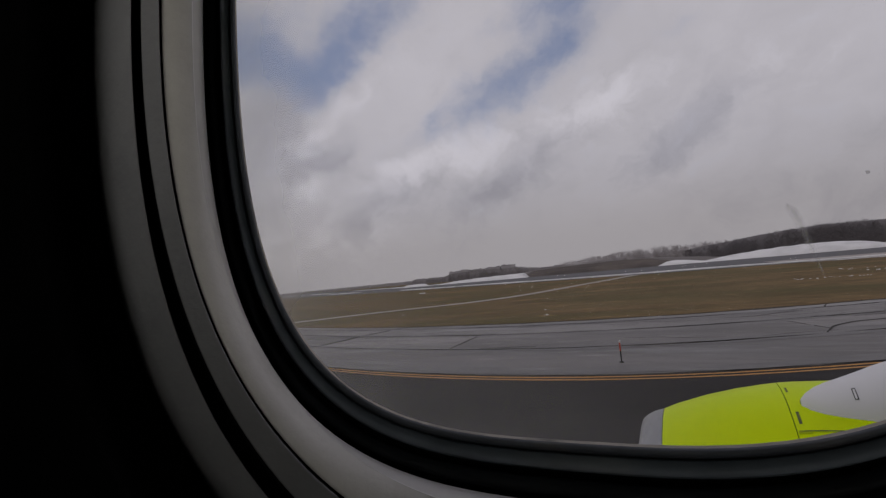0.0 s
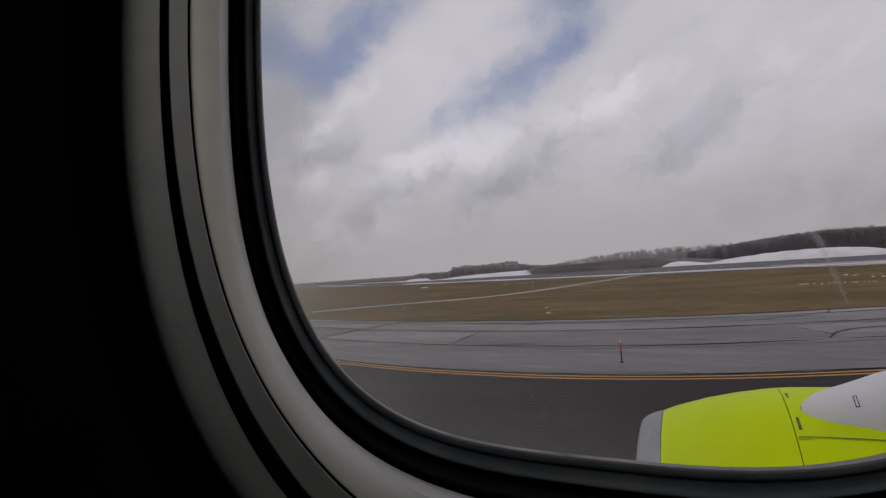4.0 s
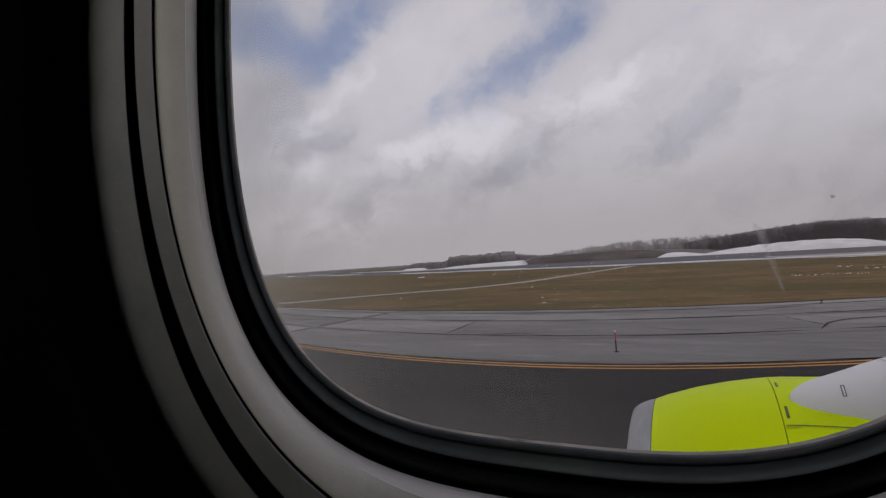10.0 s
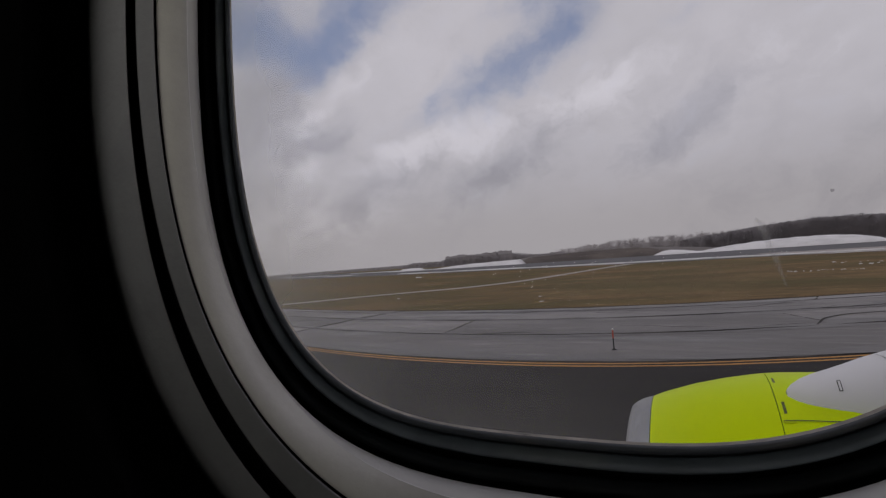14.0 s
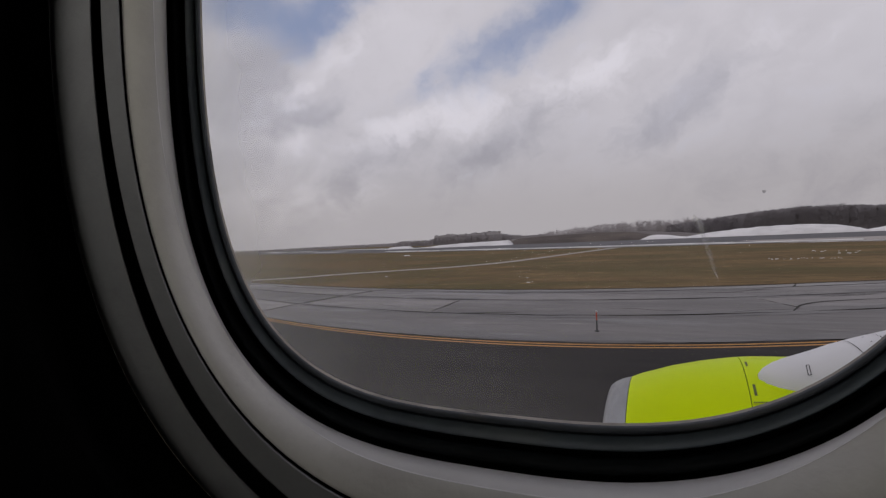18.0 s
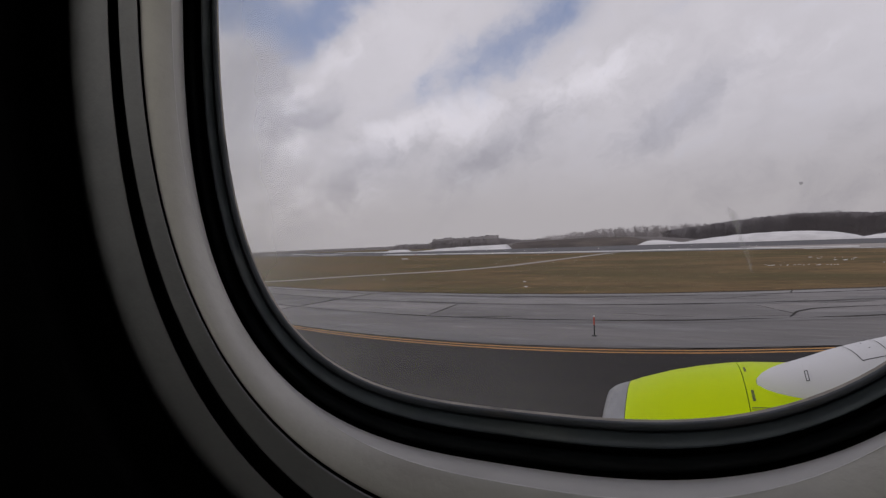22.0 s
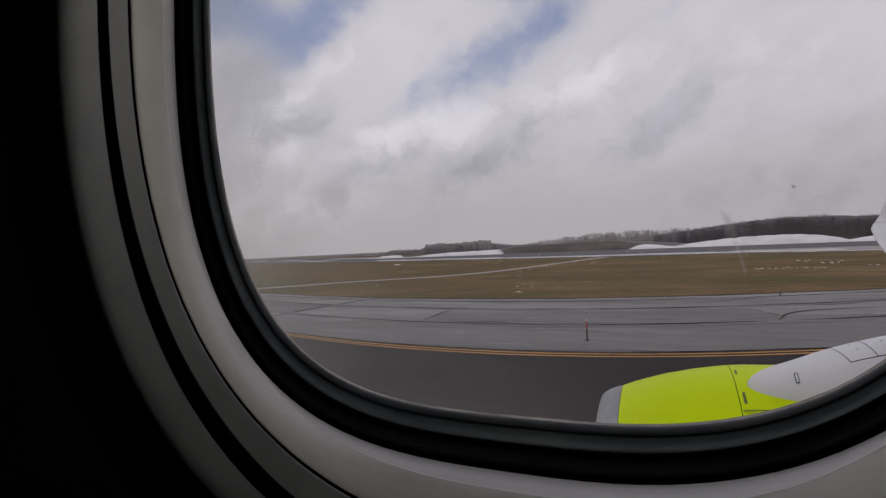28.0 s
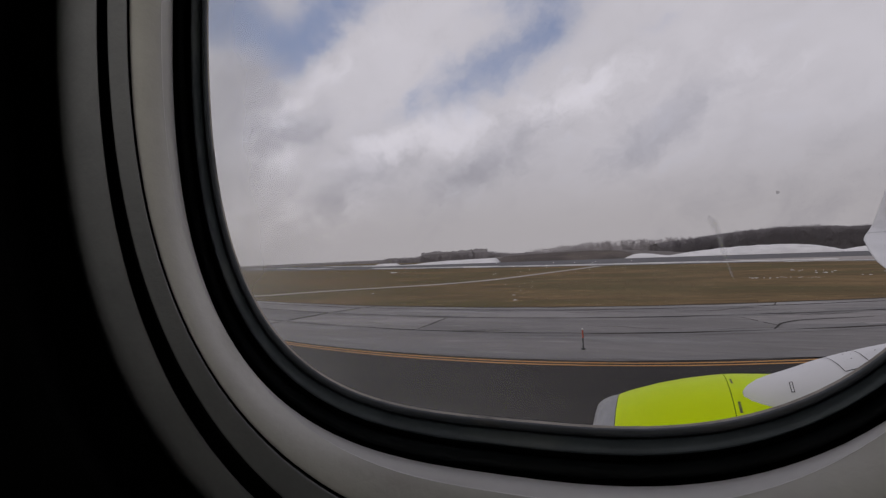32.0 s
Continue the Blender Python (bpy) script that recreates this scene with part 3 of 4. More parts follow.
# pale paths between the grass areas
def ribbon(near, far, z, sub=6):
    """A strip between two rows of plan points."""
    def smooth(pts):
        outp = []
        for i in range(len(pts) - 1):
            p0, p1, p2, p3 = pts[max(i - 1, 0)], pts[i], pts[i + 1], pts[min(i + 2, len(pts) - 1)]
            for k in range(sub):
                t = k / sub
                outp.append(tuple(0.5 * (2 * p1[j] + (p2[j] - p0[j]) * t + (2 * p0[j] - 5 * p1[j] + 4 * p2[j] - p3[j]) * t * t
                                         + (3 * p1[j] - p0[j] - 3 * p2[j] + p3[j]) * t ** 3) for j in (0, 1)))
        outp.append(pts[-1])
        return [(x, y, z) for x, y in outp]
    return loft([smooth(near), smooth(far)], closed=False)


v, f = ribbon([(-49, 40.5), (-44.6, 38.6), (-39.7, 40.6), (-37.1, 42.4), (-32.8, 48.0), (-27.3, 53.2), (-21.2, 58.9), (-15.4, 70.6), (-8.9, 97.0), (-3.6, 118), (2.0, 139)],
              [(-53, 44), (-46.6, 41.0), (-41.3, 42.0), (-38.7, 43.9), (-34.3, 49.6), (-28.6, 54.9), (-22.4, 61.1), (-17.0, 72.6), (-10.6, 98.4), (-5.6, 120), (-0.8, 141)], 0.012)
tagged(part("pavement", v, f, M_path), "narrow pale paved path crossing brown grass", "path", kind="structure")
AHEAD = -87.0        # from the aircraft to the crossing that it reaches at the walk's end
v, f = ribbon([(AHEAD - 60, 84), (AHEAD - 33.5, 72), (AHEAD - 15.1, 64), (AHEAD - 3, 58.5), (AHEAD + 5.3, 54), (AHEAD + 12.6, 50), (AHEAD + 19.6, 46.5), (AHEAD + 31, 44)],
              [(AHEAD - 62, 90), (AHEAD - 34.5, 77), (AHEAD - 17.4, 69.5), (AHEAD - 3.7, 64), (AHEAD + 6.4, 59.5), (AHEAD + 13.5, 55), (AHEAD + 21.1, 51.0), (AHEAD + 33, 48)], 0.016)
tagged(part("pavement", v, f, M_path), "pale grey paved path with wet patches beside the shoulder", "path", kind="structure")

# snow scraps on the grass
random.seed(9)


def scrap(x, y, r, z, label="small scrap of old snow on the ground"):
    pts = [(math.cos(a) * r * random.uniform(0.5, 1.9), math.sin(a) * r * 0.5 * random.uniform(0.35, 1.3)) for a in steps(0, 6.0, 17)]
    n = len(pts)
    lo = [(px, py, 0) for px, py in pts]
    hi = [(px * 0.6, py * 0.6, (0.03 + 0.22 * r) * random.uniform(0.5, 1.2)) for px, py in pts]
    vv, ff = loft([lo, hi])
    vv.append((0, 0, 0.02 + 0.12 * r))
    ff += [(n + q, n + (q + 1) % n, 2 * n) for q in range(n)]
    ob = part("snow_patch", vv, ff, M_snow)
    ob.location = (x, y, z)
    return tagged(ob, label, "snow", group="snow scraps")


for x, y, r in ((AHEAD - 6.2, 60.5, 0.45), (AHEAD - 5.1, 61.3, 0.6), (AHEAD + 11.5, 57.2, 0.35), (AHEAD + 18.8, 53.6, 0.45), (AHEAD + 21.2, 52.0, 0.6), (AHEAD - 23, 78, 0.5),
                (-24.5, 43.6, 0.10), (-6.9, 35.9, 0.12), (-7.9, 40.6, 0.10), (-60, 120, 0.9)):
    scrap(x, y, r, 0.012)
for i in range(26):
    scrap(random.uniform(16.5, 23.5), 62 + random.gauss(0, 0.5), random.uniform(0.04, 0.085), 0.0)
for i in range(84):
    u = random.random() ** 1.3
    band = random.choice((66.0, 73.0, 75.5, 78.0, 82.0))
    scrap(27 + 46 * u, band + random.gauss(0, 0.8) - 16 * u, random.uniform(0.05, 0.15) * random.uniform(0.5, 1.4), 0.0)

# dry tufts on the grass, thickest along the pavement's edge
rnd_t = random.Random(77)
tv, tf = [], []


def tuft(x, y, h):
    for _ in range(4):
        a0 = rnd_t.uniform(0, 6.283)
        dx, dy = math.cos(a0) * h * 0.5, math.sin(a0) * h * 0.5
        lean_ = rnd_t.uniform(-0.6, 0.6) * h
        i = len(tv)
        tv.extend([(x - dx, y - dy, 0.0), (x + dx, y + dy, 0.0), (x + lean_, y + rnd_t.uniform(-0.3, 0.3) * h, h * rnd_t.uniform(0.6, 1.1))])
        tf.append((i, i + 1, i + 2))


for _ in range(9000):
    x = rnd_t.uniform(-60, 40)
    y = bow(30.35, x) + rnd_t.expovariate(1.1)
    if noise.noise((x * 0.2, y * 0.5, 5.0)) > rnd_t.uniform(-0.6, 0.35):
        tuft(x, y, rnd_t.uniform(0.012, 0.035))
tagged(part("grass", tv, tf, M_tuft), "dry brown winter grass tufts beside the pavement", "grass", kind="stuff")

v, f = strip(30.38, 30.72, -118, 58, 0.062, 320, drop=0.06, wobble=0.25)
tagged(part("soil_edge", v, f, M_soil), "dark strip of bare soil along the pavement", "soil", kind="structure")

# cracked concrete shoulder: slabs with tarred joints between
v, f = strip(15.1, 30.6, -130, 60, 0.0225, 320, wobble=0.30)
shoulder = tagged(part("pavement", v, f, M_joint), "weathered concrete shoulder with dark tarred joints", "pavement", kind="structure")
ROWS_S = ((15.14, 20.16), (20.42, 25.10), (25.40, 28.86), (29.10, 30.42))
random.seed(21)


def slab(b0, b1, xa0, xa1, xb0, xb1, mat, chip=0.05):
    """One slab between two bowed joints; a: ends on the near joint, b: ends on the far one."""
    n = max(6, int((xa1 - xa0) / 0.45))
    near = [(xa0 + (xa1 - xa0) * i / n) for i in range(n + 1)]
    far = [(xb0 + (xb1 - xb0) * i / n) for i in range(n + 1)]
    j = lambda: random.uniform(-chip, chip)
    lo = [(x, bow(b0, x) + (j() if 0 < i < n else 0) * 0.5, 0) for i, x in enumerate(near)]
    left = [(xa0 + (xb0 - xa0) * k / 10 + j(), 0, 0) for k in range(1, 10)]
    right = [(xa1 + (xb1 - xa1) * k / 10 + j(), 0, 0) for k in range(1, 10)]
    lo_r = [(x, bow(b0 + (b1 - b0) * k / 10, x), 0) for (x, _, _), k in zip(right, range(1, 10))]
    hi = [(x, bow(b1, x) + (j() if 0 < i < n else 0) * 0.5, 0) for i, x in enumerate(far)][::-1]
    lo_l = [(x, bow(b0 + (b1 - b0) * k / 10, x), 0) for (x, _, _), k in zip(left, range(1, 10))][::-1]
    ringp = lo + lo_r + hi + lo_l
    m = len(ringp)
    z = 0.05 + random.uniform(-0.004, 0.004)
    verts = [(x, y, z) for x, y, _ in ringp] + [(x, y, 0.022) for x, y, _ in ringp]
    faces = [tuple(range(m))] + [(i, m + i, m + (i + 1) % m, (i + 1) % m) for i in range(m)]
    return part("slab", verts, faces, mat, shoulder)


# the cross joints of each row near the aircraft, as plan x on its near and far side; long wandering ones farther off
CROSS = (((-19.6, -19.2, 0.16), (-31.0, -30.0), (19.5, 20.5)), ((-19.2, -18.6, 0.20), (-9.1, -9.0, 0.09), (-34.0, -33.0)),
         ((-18.6, -17.8, 0.20), (-29.5, -28.0), (15.5, 18.0)), ((-17.8, -17.1, 0.14), (9.9, 10.4)))
GAP = 0.05
for (b0, b1), cuts_ in zip(ROWS_S, CROSS):
    ends = sorted(cuts_)
    x = ends[0][0]
    while x > -118:
        x -= random.uniform(9, 17)
        ends.insert(0, (x, x + random.uniform(-1.6, 1.6)))
    x = ends[-1][0]
    while x < 55:
        x += random.uniform(9, 17)
        ends.append((x, x + random.uniform(-1.6, 1.6)))
    for (a0, c0, *g0), (a1, c1, *g1) in zip(ends, ends[1:]):
        new_ = abs(a0 - AHEAD) < 7
        g0, g1 = sum(g0) or GAP, sum(g1) or GAP
        slab(b0, b1, a0 + g0, a1 - g1, c0 + g0, c1 - g1, M_slab_new if new_ else M_slab, 0.06)


# damp dark margins along the tarred joints
for jb, off in ((15.0, 0.20), (20.29, 0.14), (25.25, 0.16), (28.98, 0.13)):
    for side, wide in ((-1, 0.42), (1, 0.30)) if jb > 16 else ((1, 0.9),):
        x0 = -70.0
        while x0 < 34:
            ln = random.uniform(5, 16)
            if random.random() < 0.8:
                a_, b_ = sorted((jb + side * off, jb + side * (off + wide * random.uniform(0.5, 1.3))))
                v, f = strip(a_, b_, x0, x0 + ln, 0.0585, max(8, int(ln * 3)), wobble=0.28)
                part("damp_margin", v, f, M_damp, shoulder)
            x0 += ln


for sx, sb, ln, wide in ((7.4, 20.5, 3.6, 0.9), (1.5, 20.5, 4.0, 0.5), (-13.0, 25.5, 5.0, 0.5), (11.5, 25.6, 5.0, 0.8)):
    v, f = strip(sb, sb + wide, sx, sx + ln, 0.0595, 14, wobble=0.5)
    part("damp_patch", v, f, M_damp, shoulder)

# wandering cracks sealed with tar
def crack(x, y, heading, length, width, turn=0.0, z=0.0605, wander=0.35):
    """A crack that sets out along heading and swings by turn over its first half."""
    pts, a, start = [], heading, heading
    n = int(length / 0.35)
    for i in range(n + 1):
        heading = start + turn * min(1.0, 2 * i / n)
        half = width * (0.4 + 0.6 * math.sin(math.pi * i / n))
        pts.append((x, y, -math.sin(heading) * half, math.cos(heading) * half))
        a += random.uniform(-wander, wander) * (0.35 if turn else 1.0)
        a = heading + (a - heading) * 0.8
        x, y = x + math.cos(a) * 0.35, y + math.sin(a) * 0.35
    l = [(px - ox, py - oy, z) for px, py, ox, oy in pts]
    r = [(px + ox, py + oy, z) for px, py, ox, oy in pts]
    vv, ff = loft([l, r], closed=False)
    return part("crack", vv, ff, M_joint, shoulder)


for c in ((9.5, 27.5, 0.5, 3.4, 0.045), (4.0, 29.2, 0.13, 6.5, 0.03), (-7.4, 20.55, 0.05, 3.0, 0.07), (-14.0, 23.0, -0.1, 3.0, 0.025), (12.5, 24.6, 0.4, 4.0, 0.05), (6.9, 22.7, 1.20, 7.6, 0.075, -0.85), (4.0, 28.7, 0.28, 5.6, 0.06),
          (-2.0, 28.9, 0.02, 6.0, 0.03), (-26.0, 26.4, -0.2, 6, 0.04)):
    crack(*c)
for _ in range(26):
    cx = random.choice((random.uniform(-60, -20), random.uniform(12, 44), random.uniform(-20, 12)))
    cb = random.uniform(20.7, 29.6)
    crack(cx, bow(cb, cx), random.choice((1, -1)) * random.uniform(0.0, 0.25) + (0.3 if cx > 4 else -0.15 if cx < -14 else 0.0), random.uniform(1.5, 5.0), random.uniform(0.02, 0.045))


# marker posts and the lantern
def marker_post(x, y, z0, h=0.78):
    p = empty("marker_post", "thin orange-red edge marker post with white cap", "marker post", (x, y, z0), group="taxiway edge markers")
    def tube(*rings):
        return loft([[(r * math.cos(a), r * math.sin(a), z * h) for a in steps(0, 5.498, 7)] for z, r in rings], caps=True)
    vv, ff = tube((0, 0.024), (0.53, 0.024))
    shaft = part("post", vv, ff, M_dark, p, "dark lower shaft")
    vv, ff = tube((0.535, 0.030), (0.90, 0.028), (0.915, 0.022))
    part("sleeve", vv, ff, M_post, shaft, "orange-red sleeve")
    vv, ff = tube((0.92, 0.026), (0.985, 0.026), (1.0, 0.012))
    part("cap", vv, ff, M_signwhite, shaft, "white reflective cap")
    loops = [[(r * math.cos(a), r * math.sin(a), z) for a in steps(0, 5.498, 7)] for z, r in ((0, 0.09), (0.03, 0.08), (0.04, 0.03))]
    vv, ff = loft(loops, caps=True)
    part("base", vv, ff, M_dark, p)
    return p


post = marker_post(-0.8, 17.15, 0.05)
for x in (-48.8, -96.8, 47.2):
    copy_thing(post, pose(x, bow(16.7, x), 0.05))

lantern = empty("marker_cone", "orange plastic marker beside the paved path", "marker", (AHEAD - 24.6, 73.4, 0.0))
loops = [[(r * math.cos(a), r * math.sin(a), z) for a in steps(0, 5.76, 11)] for z, r in ((0, 0.24), (0.04, 0.24), (0.07, 0.17), (0.42, 0.15), (0.56, 0.09), (0.60, 0.03))]
v, f = loft(loops, caps=True)
part("body", v, f, M_orange, lantern)
v, f = block(-0.3, 0.3, -0.3, 0.3, 0.0, 0.03)
part("foot", v, f, M_dark, lantern)
far_marker = copy_thing(lantern, pose(AHEAD + 5.1, verge(AHEAD) + 3, 0.05))
tagged(far_marker, "orange marker at the far edge of the grass")


# runway sign
def words(text, size, mat, at, parent, name="lettering"):
    c = bpy.data.curves.new(name, "FONT")
    c.body, c.size, c.extrude, c.align_x, c.align_y = text, size, 0.004, "CENTER", "CENTER"
    c.materials.append(mat)
    tmp = bpy.data.objects.new(name, c)
    scene.collection.objects.link(tmp)
    me = bpy.data.meshes.new_from_object(tmp.evaluated_get(bpy.context.evaluated_depsgraph_get()))
    bpy.data.objects.remove(tmp)
    ob = new(name, me)
    ob.parent = parent
    ob.matrix_basis = pose(*at, 90, 0, 0)
    return ob


sign = empty("airfield_sign", "red runway sign with white lettering on grass", "sign", (AHEAD - 45.6, 76.6, 0.0))
sign.rotation_euler = (0, 0, radians(44))
v, f = block(-2.0, 1.5, -0.11, 0.11, 0.32, 0.96)
part("red_panel", v, f, M_signred, sign)
v, f = block(1.503, 2.3, -0.11, 0.11, 0.32, 0.96)
part("black_panel", v, f, M_signblack, sign)
words("01L-19R", 0.62, M_signwhite, (-0.25, -0.118, 0.63), sign)
words("B4", 0.56, M_signyellow, (1.9, -0.118, 0.63), sign)
for lx in (-1.6, 0.2, 2.0):
    v, f = block(lx - 0.04, lx + 0.04, -0.04, 0.04, 0.0, 0.32)
    part("leg", v, f, M_dark, sign)
v, f = block(-2.7, 3.0, -0.7, 0.7, 0.0, 0.05)
part("plinth", v, f, M_path, sign)

# ---- the cabin window ----
TILT = radians(-3)
N_LOOP = 176
# distance from the eye plane, middle across and up, half width, half height, squareness
RINGS = {"glass": (0.137, -0.0341, 0.150, 0.1281, 0.2035, 3.14), "gasket": (0.126, -0.0364, 0.130, 0.1330, 0.1953, 2.84),
         "line": (0.114, -0.0305, 0.130, 0.1481, 0.2081, 2.41), "groove_in": (0.109, -0.0302, 0.130, 0.1529, 0.2162, 2.32),
         "groove_out": (0.107, -0.0303, 0.130, 0.1553, 0.2194, 2.39), "edge": (0.100, -0.0305, 0.130, 0.1659, 0.2205, 2.38)}


def outline(y, a, b, n, cx, cz):
    pts = []
    for i in range(N_LOOP):
        t = 2 * math.pi * i / N_LOOP
        c, s = math.cos(t), math.sin(t)
        x = cx + a * math.copysign(abs(c) ** (2 / n), c)
        z = cz + b * math.copysign(abs(s) ** (2 / n), s)
        pts.append(Vector((x, y - z * math.sin(TILT), EYE + z * math.cos(TILT))))
    return pts


def ring(kind, depth):
    """The outline of a ring of the surround, carried along the sight lines to another depth."""
    y, cx, cz, a, b, n = RINGS[kind]
    s = depth / y
    return outline(depth, a * s, b * s, n, cx * s, cz * s)


def between(p, q, u, push=0.0):
    """A loop part of the way from p to q, set back by push along the sight lines."""
    eye = Vector((0, 0, EYE))
    return [eye + (a.lerp(b, u) - eye) * (1 + push / 0.12) for a, b in zip(p, q)]


def pinched(p, q, u, push):
    """Like between, but drawn in towards p round the two lower corners."""
    eye = Vector((0, 0, EYE))
    loop_ = []
    for i, (a, b) in enumerate(zip(p, q)):
        t = 2 * i / N_LOOP
        k = 1 - 0.84 * (math.exp(-((t - 1.28) / 0.105) ** 2) + math.exp(-((t - 1.72) / 0.105) ** 2))
        loop_.append(eye + (a.lerp(b, u * k) - eye) * (1 + push / 0.12))
    return loop_


win = empty("window_1", "rounded aircraft cabin window with cream reveal", "window", (0, 0, 0), kind="structure")
G, K = ring("glass", 0.140), ring("gasket", 0.128)
L, GI, GO, ED = ring("line", 0.107), ring("groove_in", 0.1052), ring("groove_out", 0.1044), ring("edge", 0.1034)
# seal: dusty lip, grey band, dark gap
v, f = loft([between(G, K, 0.015, 0.006), between(G, K, 0.0, 0.0), between(G, K, 0.018, -0.0012), between(G, K, 0.048, -0.0022)])
part("seal_edge", v, f, M_dust, win, "dusty light-brown edge of the seal", smooth=True)
v, f = loft([between(G, K, 0.048, -0.0022), between(G, K, 0.075, -0.0028), between(G, K, 0.13, -0.0030), between(G, K, 0.18, -0.0016), between(G, K, 0.22, 0.0020)])
part("seal_lip", v, f, M_lipseal, win, "dusty rounded rubber seal lip", smooth=True)
v, f = loft([between(G, K, 0.215, 0.0022), between(G, K, 0.23, 0.0002), between(G, K, 0.25, -0.0004), between(G, K, 0.36, -0.0007), between(G, K, 0.47, -0.0003), between(G, K, 0.49, 0.0004), between(G, K, 0.50, 0.004)])
part("seal", v, f, M_seal, win, "dark grey rubber window seal", smooth=True)
v, f = loft([between(G, K, 0.495, 0.0042), between(G, K, 0.52, 0.009), between(G, K, 0.90, 0.011), between(G, K, 0.97, 0.010), between(G, K, 1.02, 0.010), between(G, K, 1.02, 0.001)])
part("gap", v, f, M_rubber, win, "black gap between seal and reveal", smooth=True)
v, f = loft([between(G, K, 0.605, 0.0105), between(G, K, 0.62, 0.0062), between(G, K, 0.66, 0.0050), between(G, K, 0.76, 0.0046), between(G, K, 0.86, 0.0050), between(G, K, 0.90, 0.0064), between(G, K, 0.91, 0.0105)])
part("gasket", v, f, M_gasket, win, "dark blue-grey rubber gasket in the gap", smooth=True)
# reveal: pale rounded edge, then cream flank
v, f = loft([between(K, L, -0.01, 0.0012), between(K, L, 0.006, -0.0004), pinched(K, L, 0.03, -0.0022), pinched(K, L, 0.065, -0.0038), pinched(K, L, 0.11, -0.0050), pinched(K, L, 0.17, -0.0058), pinched(K, L, 0.23, -0.0062), pinched(K, L, 0.28, -0.0064)])
part("reveal_edge", v, f, M_pale, win, "pale rounded inner edge", smooth=True)
# fine ridge, its bright highlight painted by the paler material
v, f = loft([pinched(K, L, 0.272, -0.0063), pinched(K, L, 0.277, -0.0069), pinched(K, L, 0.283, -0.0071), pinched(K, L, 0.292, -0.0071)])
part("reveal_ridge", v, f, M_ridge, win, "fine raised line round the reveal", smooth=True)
v, f = loft([pinched(K, L, 0.288, -0.00705), pinched(K, L, 0.31, -0.0070), between(K, L, 0.43, -0.0061), between(K, L, 0.62, -0.0044), between(K, L, 0.78, -0.0027), between(K, L, 0.92, -0.0008), between(K, L, 0.975, 0.0002), between(K, L, 0.985, 0.0016)])
part("reveal", v, f, M_cream, win, "cream plastic window reveal", smooth=True)
v, f = loft([between(L, GI, -0.11, 0.004), between(L, GI, 0.02, 0.006), between(L, GI, 0.10, 0.004)])
part("reveal_joint", v, f, M_rubber, win)
v, f = loft([between(L, GI, 0.07, 0.0032), between(L, GI, 0.085, -0.0003), between(L, GI, 0.11, -0.0009), between(L, GI, 0.16, 0.0), between(L, GI, 0.94, 0.0), between(L, GI, 0.985, 0.0006), between(L, GI, 0.99, 0.004)])
part("inner_trim", v, f, M_trim, win, "grey plastic inner trim ring", smooth=True)
v, f = loft([between(GI, GO, -0.04, 0.0035), between(GI, GO, 0.1, 0.008), between(GI, GO, 0.9, 0.008), between(GI, GO, 1.04, 0.0035)])
part("blind_groove", v, f, M_rubber, win, "black groove of the window blind")
roll_off = [between(GO, ED, u, 0.0016 * max(0.0, u - 0.16) ** 1.5 + 0.0075 * max(0.0, (u - 0.66) / 0.44) ** 2.4) for u in steps(0.1, 1.14, 18)]
v, f = loft([between(GO, ED, 0.0, 0.0036), between(GO, ED, 0.004, -0.0004), between(GO, ED, 0.018, -0.0010), between(GO, ED, 0.04, -0.0002)] + roll_off)
part("outer_trim", v, f, M_trim, win, "grey plastic outer trim ring", smooth=True)
# pane
pl = between(G, K, 0.02, 0.004)
mid = sum(pl, Vector()) / len(pl)
v = pl + [mid]
f = [(i, (i + 1) % N_LOOP, N_LOOP) for i in range(N_LOOP)]
pane = part("pane", v, f, M_pane, win, "clear acrylic pane with faint smears")
pane.visible_shadow = False


def on_pane(pts, label, mat):
    """A smear on the pane, from points across and up from the eye."""
    vv = [(x, 0.1435 - z * math.sin(TILT) - 0.0006, EYE + z) for x, z in pts]
    ob = part("smear", vv, [tuple(range(len(vv)))], mat, pane, label)
    ob.visible_shadow = False
    return ob


for w in (1.5, 1.0, 0.55):
    mids = [(0.0222, 0.0056, 0.2), (0.0228, 0.0042, 1.0), (0.0238, 0.0015, 0.9), (0.0246, -0.0020, 0.7), (0.0256, -0.0060, 0.6), (0.0266, -0.0100, 0.5), (0.0272, -0.0130, 0.2)]
    left_, right_ = [(x - 0.0009 * w * k, z) for x, z, k in mids], [(x + 0.0009 * w * k, z) for x, z, k in mids[::-1]]
    on_pane(left_ + right_, "pale vertical smear", M_smear).location.y = -0.0002 * w
on_pane([(0.0388 + 0.00042 * math.cos(a) * (1 + 0.3 * math.sin(3 * a + 1)), 0.0108 + 0.00055 * math.sin(a) * (1 + 0.25 * math.cos(2 * a))) for a in steps(0, 5.85, 14)], "speck of dirt", M_speck)
on_pane([(-0.1447, 0.0500), (-0.1443, 0.0498), (-0.1417, 0.0541), (-0.1420, 0.0543)], "hairline scratch", M_speck)

